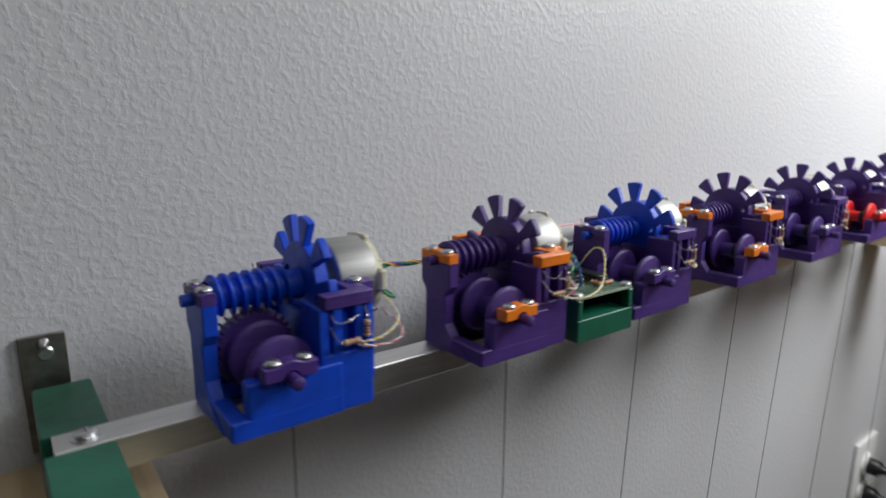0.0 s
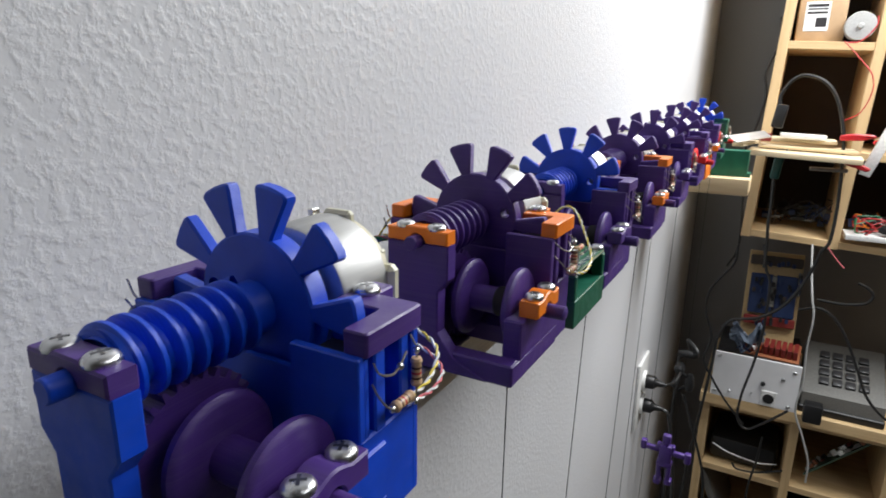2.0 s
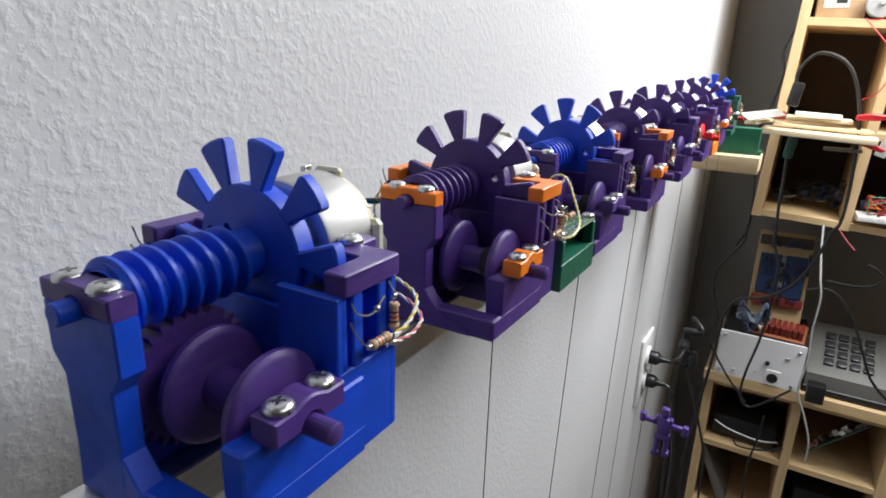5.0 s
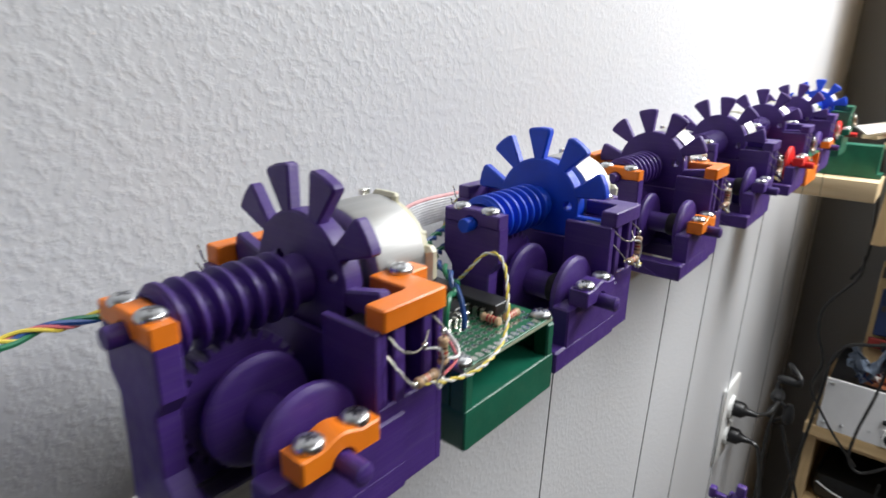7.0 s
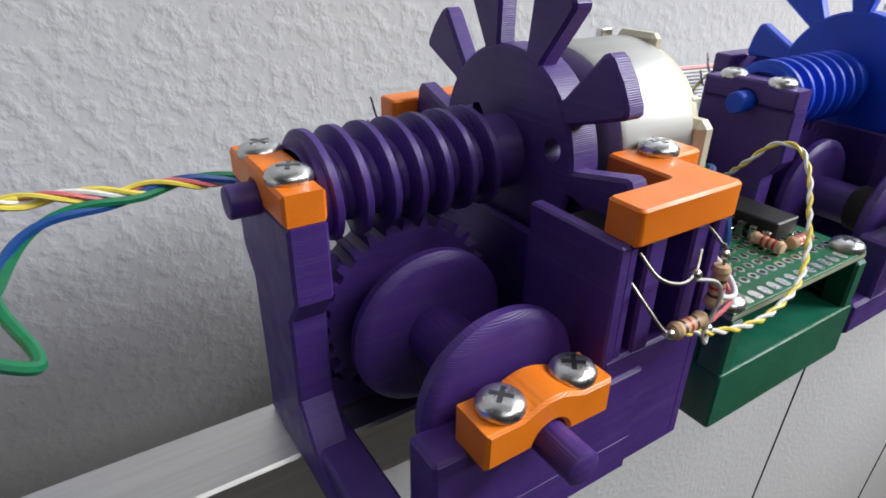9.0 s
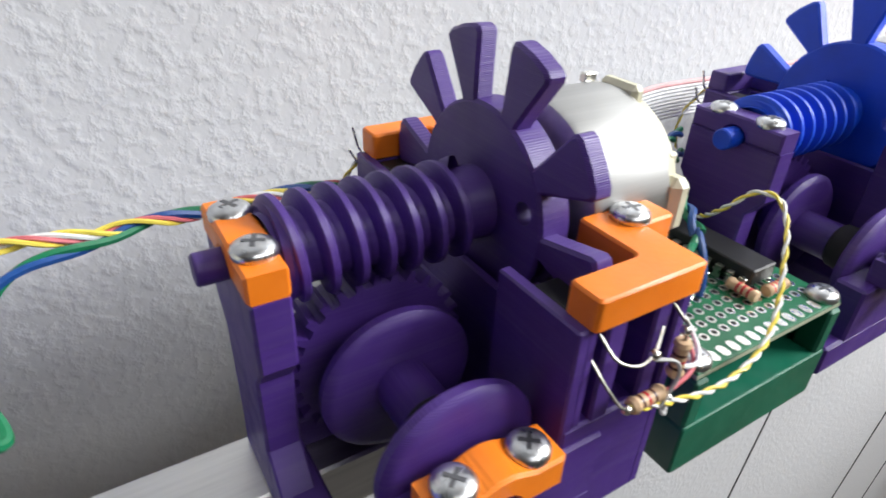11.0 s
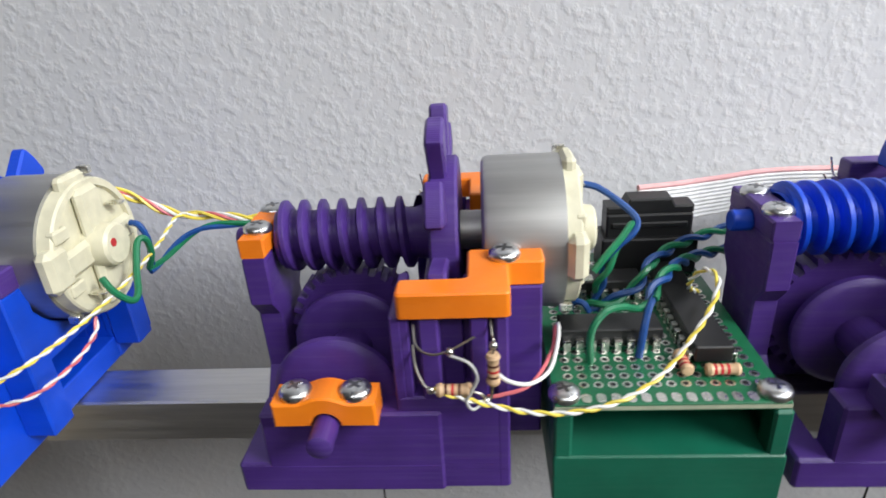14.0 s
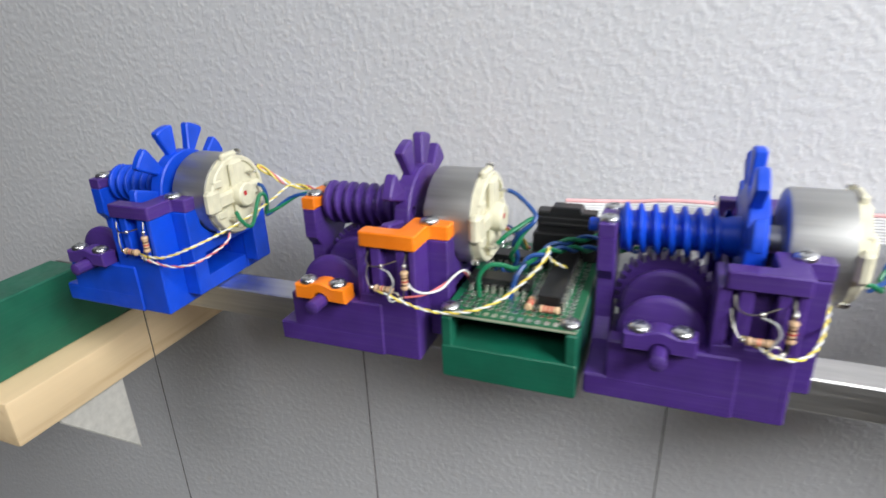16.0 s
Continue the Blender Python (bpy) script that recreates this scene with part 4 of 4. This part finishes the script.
# things in the upper cubbies
block("cardboard_box", "brown cardboard box with a printed white label", "box", CARD, (90, 66, 90), (1060, -82, 132.6), (0, 0, 4))
lab = thing("shipping_label", (1.0135, -0.075, Z0 + 0.150), "white paper label with unreadable print", "label")
lab.rotation_euler = (0, 0, radians(4))
bm = bmesh.new()
box(bm, 0, 0.6, -20, 14, 0, 44, 0.1)
part("paper", bm, IVORY, lab)
for z, h2 in ((6, 14), (26, 3), (32, 2), (36, 4)):
    bm = bmesh.new()
    box(bm, -0.4, 0.2, -17, 11 if h2 < 10 else -2, z, z + h2, 0)
    part("print_bar", bm, DARK, lab)
mot = thing("spare_motor", (1.0, -0.137, Z0 + 0.155), "round spare motor lying in a cubby", "motor")
bm = bmesh.new()
lathe(bm, [(0, 12), (0.5, 20), (2, 21), (26, 21)], 0, (0, 0, 0), 32)
lathe(bm, [(-4, 3), (0.4, 5)], 0, (0, 0, 0), 16)
part("can", bm, plain("dull_can", (0.42, 0.42, 0.41), 0.45), mot)
bm = bmesh.new()
lathe(bm, [(0, 30), (2, 36), (40, 36)], 0, (0, 0, 0), 32)
tp = part("yellow_reel", bm, plain("yellow_plastic", (0.85, 0.50, 0.01), 0.4))
tp.location = (1.02, -0.215, Z0 + 0.170)
tagged(tp, "yellow plastic reel standing in a cubby", "reel")
for k in range(4):
    single("cable_coil", "red wire coiled in a cubby", [(1012 + 4 * k, -205 + 38 * math.cos(a) - 3 * k, 172 + 34 * math.sin(a)) for a in [0.5 + 0.55 * q for q in range(12)]], "red", 1.0)


def heap(y0, y1, x0, x1, z, n, seed, mats, r=1.3, tall=22, kinds=(BLACK, GREYCASE, BLUEW, TIN, REDP, IVORY)):
    """A tangle of wires and small electronic parts on a shelf."""
    rnd = random.Random(seed)
    for k in range(n):
        c = (rnd.uniform(x0, x1), rnd.uniform(y0, y1))
        pts = [(c[0] + rnd.uniform(-22, 22), min(y1, max(y0, c[1] + rnd.uniform(-26, 26))), z + 2 + rnd.random() * tall) for _ in range(6)]
        single("loose_wire", "loose wire lying in a tangle on a shelf", pts, rnd.choice(mats), r)
    for k in range(n):
        d = (rnd.uniform(6, 26), rnd.uniform(6, 22), rnd.uniform(2, 14))
        block("electronic_part", "small electronic part lying among wires", "part", rnd.choice(kinds), d, (rnd.uniform(x0, x1), rnd.uniform(y0, y1), z + 0.5 + rnd.random() * tall * 0.4), (0, rnd.uniform(-15, 15), rnd.uniform(0, 90)), 0.5)


heap(-150, -50, 1060, 1150, -175, 12, 3, ["black", "blue", "black", "black"], 0.9, 44, (BLACK, BLUEW, GREYCASE))
heap(-270, -180, 1000, 1080, -168, 12, 5, ["red", "white", "green", "black", "orange"], 1.1, 30)
heap(-280, -185, 1010, 1080, -27, 8, 7, ["white", "red", "black"], 1.2, 22)
block("breadboard", "white breadboard lying at the shelf edge", "breadboard", IVORY, (46, 96, 9), (1012, -215, -174), (0, 0, 3))
blk = block("black_device", "rounded black router-like device with a silver trim", "device", BLACK, (120, 118, 50), (1080, -76, -648.5), (0, 0, -3), 12)
bm = bmesh.new()
tube(bm, curve_points([(1016, -20, -612), (1012, -50, -622), (1012, -100, -628), (1018, -134, -624)], 8), 1.6, 6)
tagged(part("trim_strip", bm, STEEL), "thin silver trim strip on a black device", "trim").location = (0, 0, Z0)
card = thing("circuit_card", (1.030, -0.226, Z0 - 0.640), "large dark green circuit card with many components leaning in a cubby", "circuit board")
card.matrix_world = Matrix(((-0.318, 0.0, 0.950, 1.008), (-0.684, 0.690, -0.230, -0.226), (-0.656, -0.720, -0.220, Z0 - 0.572), (0, 0, 0, 1)))
bm = bmesh.new()
box(bm, -1.5, 1.5, -72, 72, 0, 95, 0.3)
part("panel", bm, plain("old_board", (0.03, 0.06, 0.035), 0.5, 0, 200), card)
rnd = random.Random(21)
for k in range(46):
    y, z, w2, h2 = rnd.uniform(-70, 62), rnd.uniform(4, 80), rnd.uniform(3, 12), rnd.uniform(3, 11)
    bm = bmesh.new()
    box(bm, -1.5 - rnd.uniform(2, 11), -1.4, y, y + w2, z, z + h2, 0.4)
    part("component", bm, rnd.choice((BLACK, BLACK, GREYCASE, IRON, TIN, REDP, IVORY, COPPER)), card)
block("laptop_lid", "dark folded notebook leaning in a cubby", "computer", GREYCASE, (150, 14, 130), (1090, -60, -796), (-24, 0, 0), 3)
block("black_case", "dark box at the bottom of the cabinet", "box", BLACK, (130, 110, 90), (1090, -228, -798), (0, 0, 4), 3)

# boards, clamp and clothes-peg clutter sticking out of the middle cubby
block("plank", "thick pale pine offcut", "plank", PALEWOOD, (60, 150, 8), (905, -88, -40), (2, 0, -3))
block("plank", "thin pale pine offcut on top of another", "plank", PALEWOOD, (40, 130, 5), (935, -92, -30), (2, 0, 4))
block("plank", "pale pine strip lying on others", "plank", PALEWOOD, (60, 90, 5), (965, -86, -20), (1, 0, 0))
block("plank", "narrow pine lath leading to the shelf", "plank", PALEWOOD, (150, 15, 5), (850, -12, -20), (0, 2, -6))
block("white_stick", "flat white plastic stick", "stick", IVORY, (24, 62, 7), (930, -84, -13), (2, 0, 2))
block("metal_ruler", "thin aluminium strip bridging rail and shelf", "strip", ALU, (150, 15, 1.6), (812, -17, -6), (34, 0, -14.6), 0.3)
block("white_stick", "flat white plastic bar hanging askew", "stick", IVORY, (8, 15, 82), (960, -174, -66), (18, 0, 0))
clamp = thing("spring_clamp", (0, 0, Z0), "steel clamp with dark red grips holding the planks", "clamp")
GRIP = plain("red_grip", (0.42, 0.015, 0.02), 0.4)
for o in ([(-132, -13), (-132, -5), (-150, -2), (-174, -3), (-178, -7), (-160, -12)], [(-130, -34), (-132, -43), (-150, -50), (-173, -57), (-178, -53), (-156, -41)]):
    bm = bmesh.new()
    prism(bm, rounded(o, 3.0), 0, 923, 937, 1.5)
    part("handle", bm, GRIP, clamp, "dark red plastic grip")
bm = bmesh.new()
box(bm, 924, 938, -150, -100, -44, -38, 1)
box(bm, 924, 938, -150, -100, -60, -55, 1)
part("jaw", bm, IRON, clamp)
block("usb_plug", "black cable plug standing on the planks", "plug", BLACK, (12, 17, 36), (928, -46, 2), (8, 0, 0), 3)
block("red_module", "small red circuit module", "circuit board", REDP, (12, 14, 12), (915, -34, -18), (0, 0, 12), 1)
block("inline_switch", "dark inline connector hanging on a cable", "connector", plain("dark_teal", (0.01, 0.06, 0.05), 0.4), (12, 14, 46), (920, -54, -76), (6, 0, 0), 3)
single("thin_lead", "thin blue lead hanging from the planks", [(915, -66, -26), (916, -64, -40), (918, -58, -60), (920, -55, -72)], "blue", 1.2)
for k, (m, r, p) in enumerate([
    ("black", 2.2, [(1040, -28, 176), (1040, -30, 134), (1040, -17, 86), (1040, -22, 47), (1040, -12, -13), (1040, -2, -46), (1040, -10, -132), (1040, -14, -218), (1040, 0, -259)]),
    ("black", 2.5, [(930, -47, 34), (930, -46, 52), (930, -59, 74), (930, -76, 81), (930, -102, 71), (930, -120, 47), (930, -134, 4), (930, -140, -35), (930, -145, -109), (930, -144, -166), (930, -136, -184)]),
    ("black", 2.4, [(920, -54, -75), (920, -56, -114), (920, -56, -145), (920, -59, -189), (920, -60, -221)]),
    ("black", 2, [(960, -16, -197), (960, -14, -231), (960, 17, -284), (960, 19, -327), (960, 5, -373), (960, 12, -419), (960, -6, -453), (960, -33, -491), (960, -66, -528)]),
    ("black", 2.2, [(955, -55, -190), (955, -64, -233), (955, -73, -260), (955, -74, -341), (955, -68, -403), (955, -57, -469), (955, -56, -515), (955, -72, -533), (955, -96, -516), (955, -131, -480)]),
    ("black", 2.6, [(945, -137, -186), (945, -123, -237), (945, -99, -286), (945, -65, -316), (945, -22, -331), (945, -6, -365), (945, -4, -390), (945, 0, -455), (945, 10, -570), (945, 18, -686), (945, 14, -765)]),
    ("black", 2.2, [(945, -119, -291), (945, -145, -283), (945, -169, -294), (945, -193, -328), (945, -216, -379), (945, -235, -420), (945, -264, -450), (945, -290, -454)]),
    ("black", 2.4, [(985, -146, -281), (985, -183, -282), (985, -213, -275), (985, -221, -261), (985, -212, -249), (985, -198, -243)]),
    ("black", 2.2, [(900, 33, -469), (900, 15, -522), (900, -2, -569), (900, -18, -630), (900, -22, -718)]),
    ("grey", 1.6, [(1002, -126, -191), (975, -130, -230), (948, -136, -268), (940, -142, -300), (940, -141, -356), (940, -144, -414), (940, -141, -469), (940, -158, -514), (940, -173, -559), (940, -175, -598)]),
    ("black", 2, [(985, -101, -557), (985, -98, -612), (985, -91, -671), (985, -94, -749)]),
    ("black", 1.8, [(985, -59, -626), (985, -69, -636), (985, -102, -632), (985, -142, -614)]),
    ("red", 0.9, [(985, -119, 132), (985, -140, 110), (985, -162, 83), (985, -166, 56), (985, -156, 27), (985, -137, 14)]),
    ("red", 1.0, [(985, -156, 167), (985, -156, 152), (985, -140, 132), (985, -123, 130)]),
    ("pink", 0.9, [(960, -141, -179), (960, -158, -200), (960, -172, -215)]),
]):
    single("cable", {"black": "black cable hanging over the shelves", "grey": "pale grey cable hanging down the cabinet", "red": "thin red lead hanging from a cubby", "pink": "thin red test lead"}[m], p, m, r)
single("cable", "black mains cable hanging from the outlet", [(786, 52, -446), (787, 42, -456), (790, 32, -510), (800, 22, -620), (830, 30, -800), (840, 40, -1100)], "black", 3.0)
single("cable", "black mains cable hanging from the outlet", [(786, 52, -403), (804, 40, -402), (834, 36, -400), (850, 44, -470), (850, 40, -640), (870, 30, -900)], "black", 2.4)

# ---- the rest of the room ----
# Unseen south and west walls and floor, toned dark to hold down bounce light.
for name, label, mat, b in (
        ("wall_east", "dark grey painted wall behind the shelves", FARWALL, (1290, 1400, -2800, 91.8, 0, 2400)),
        ("wall_south", "unseen taupe wall added to hold down bounce light", TAUPE, (-2500, 1400, -2920, -2800, 0, 2400)),
        ("wall_west", "unseen taupe wall added to hold down bounce light", TAUPE, (-2620, -2500, -2920, 212, 0, 2400)),
        ("floor", "grey concrete floor", plain("concrete", (0.17, 0.16, 0.15), 0.7, 0, 8), (-2620, 1400, -2920, 212, -100, 0)),
        ("ceiling", "white painted ceiling", WALL, (-2620, 1400, -2920, 212, 2400, 2500))):
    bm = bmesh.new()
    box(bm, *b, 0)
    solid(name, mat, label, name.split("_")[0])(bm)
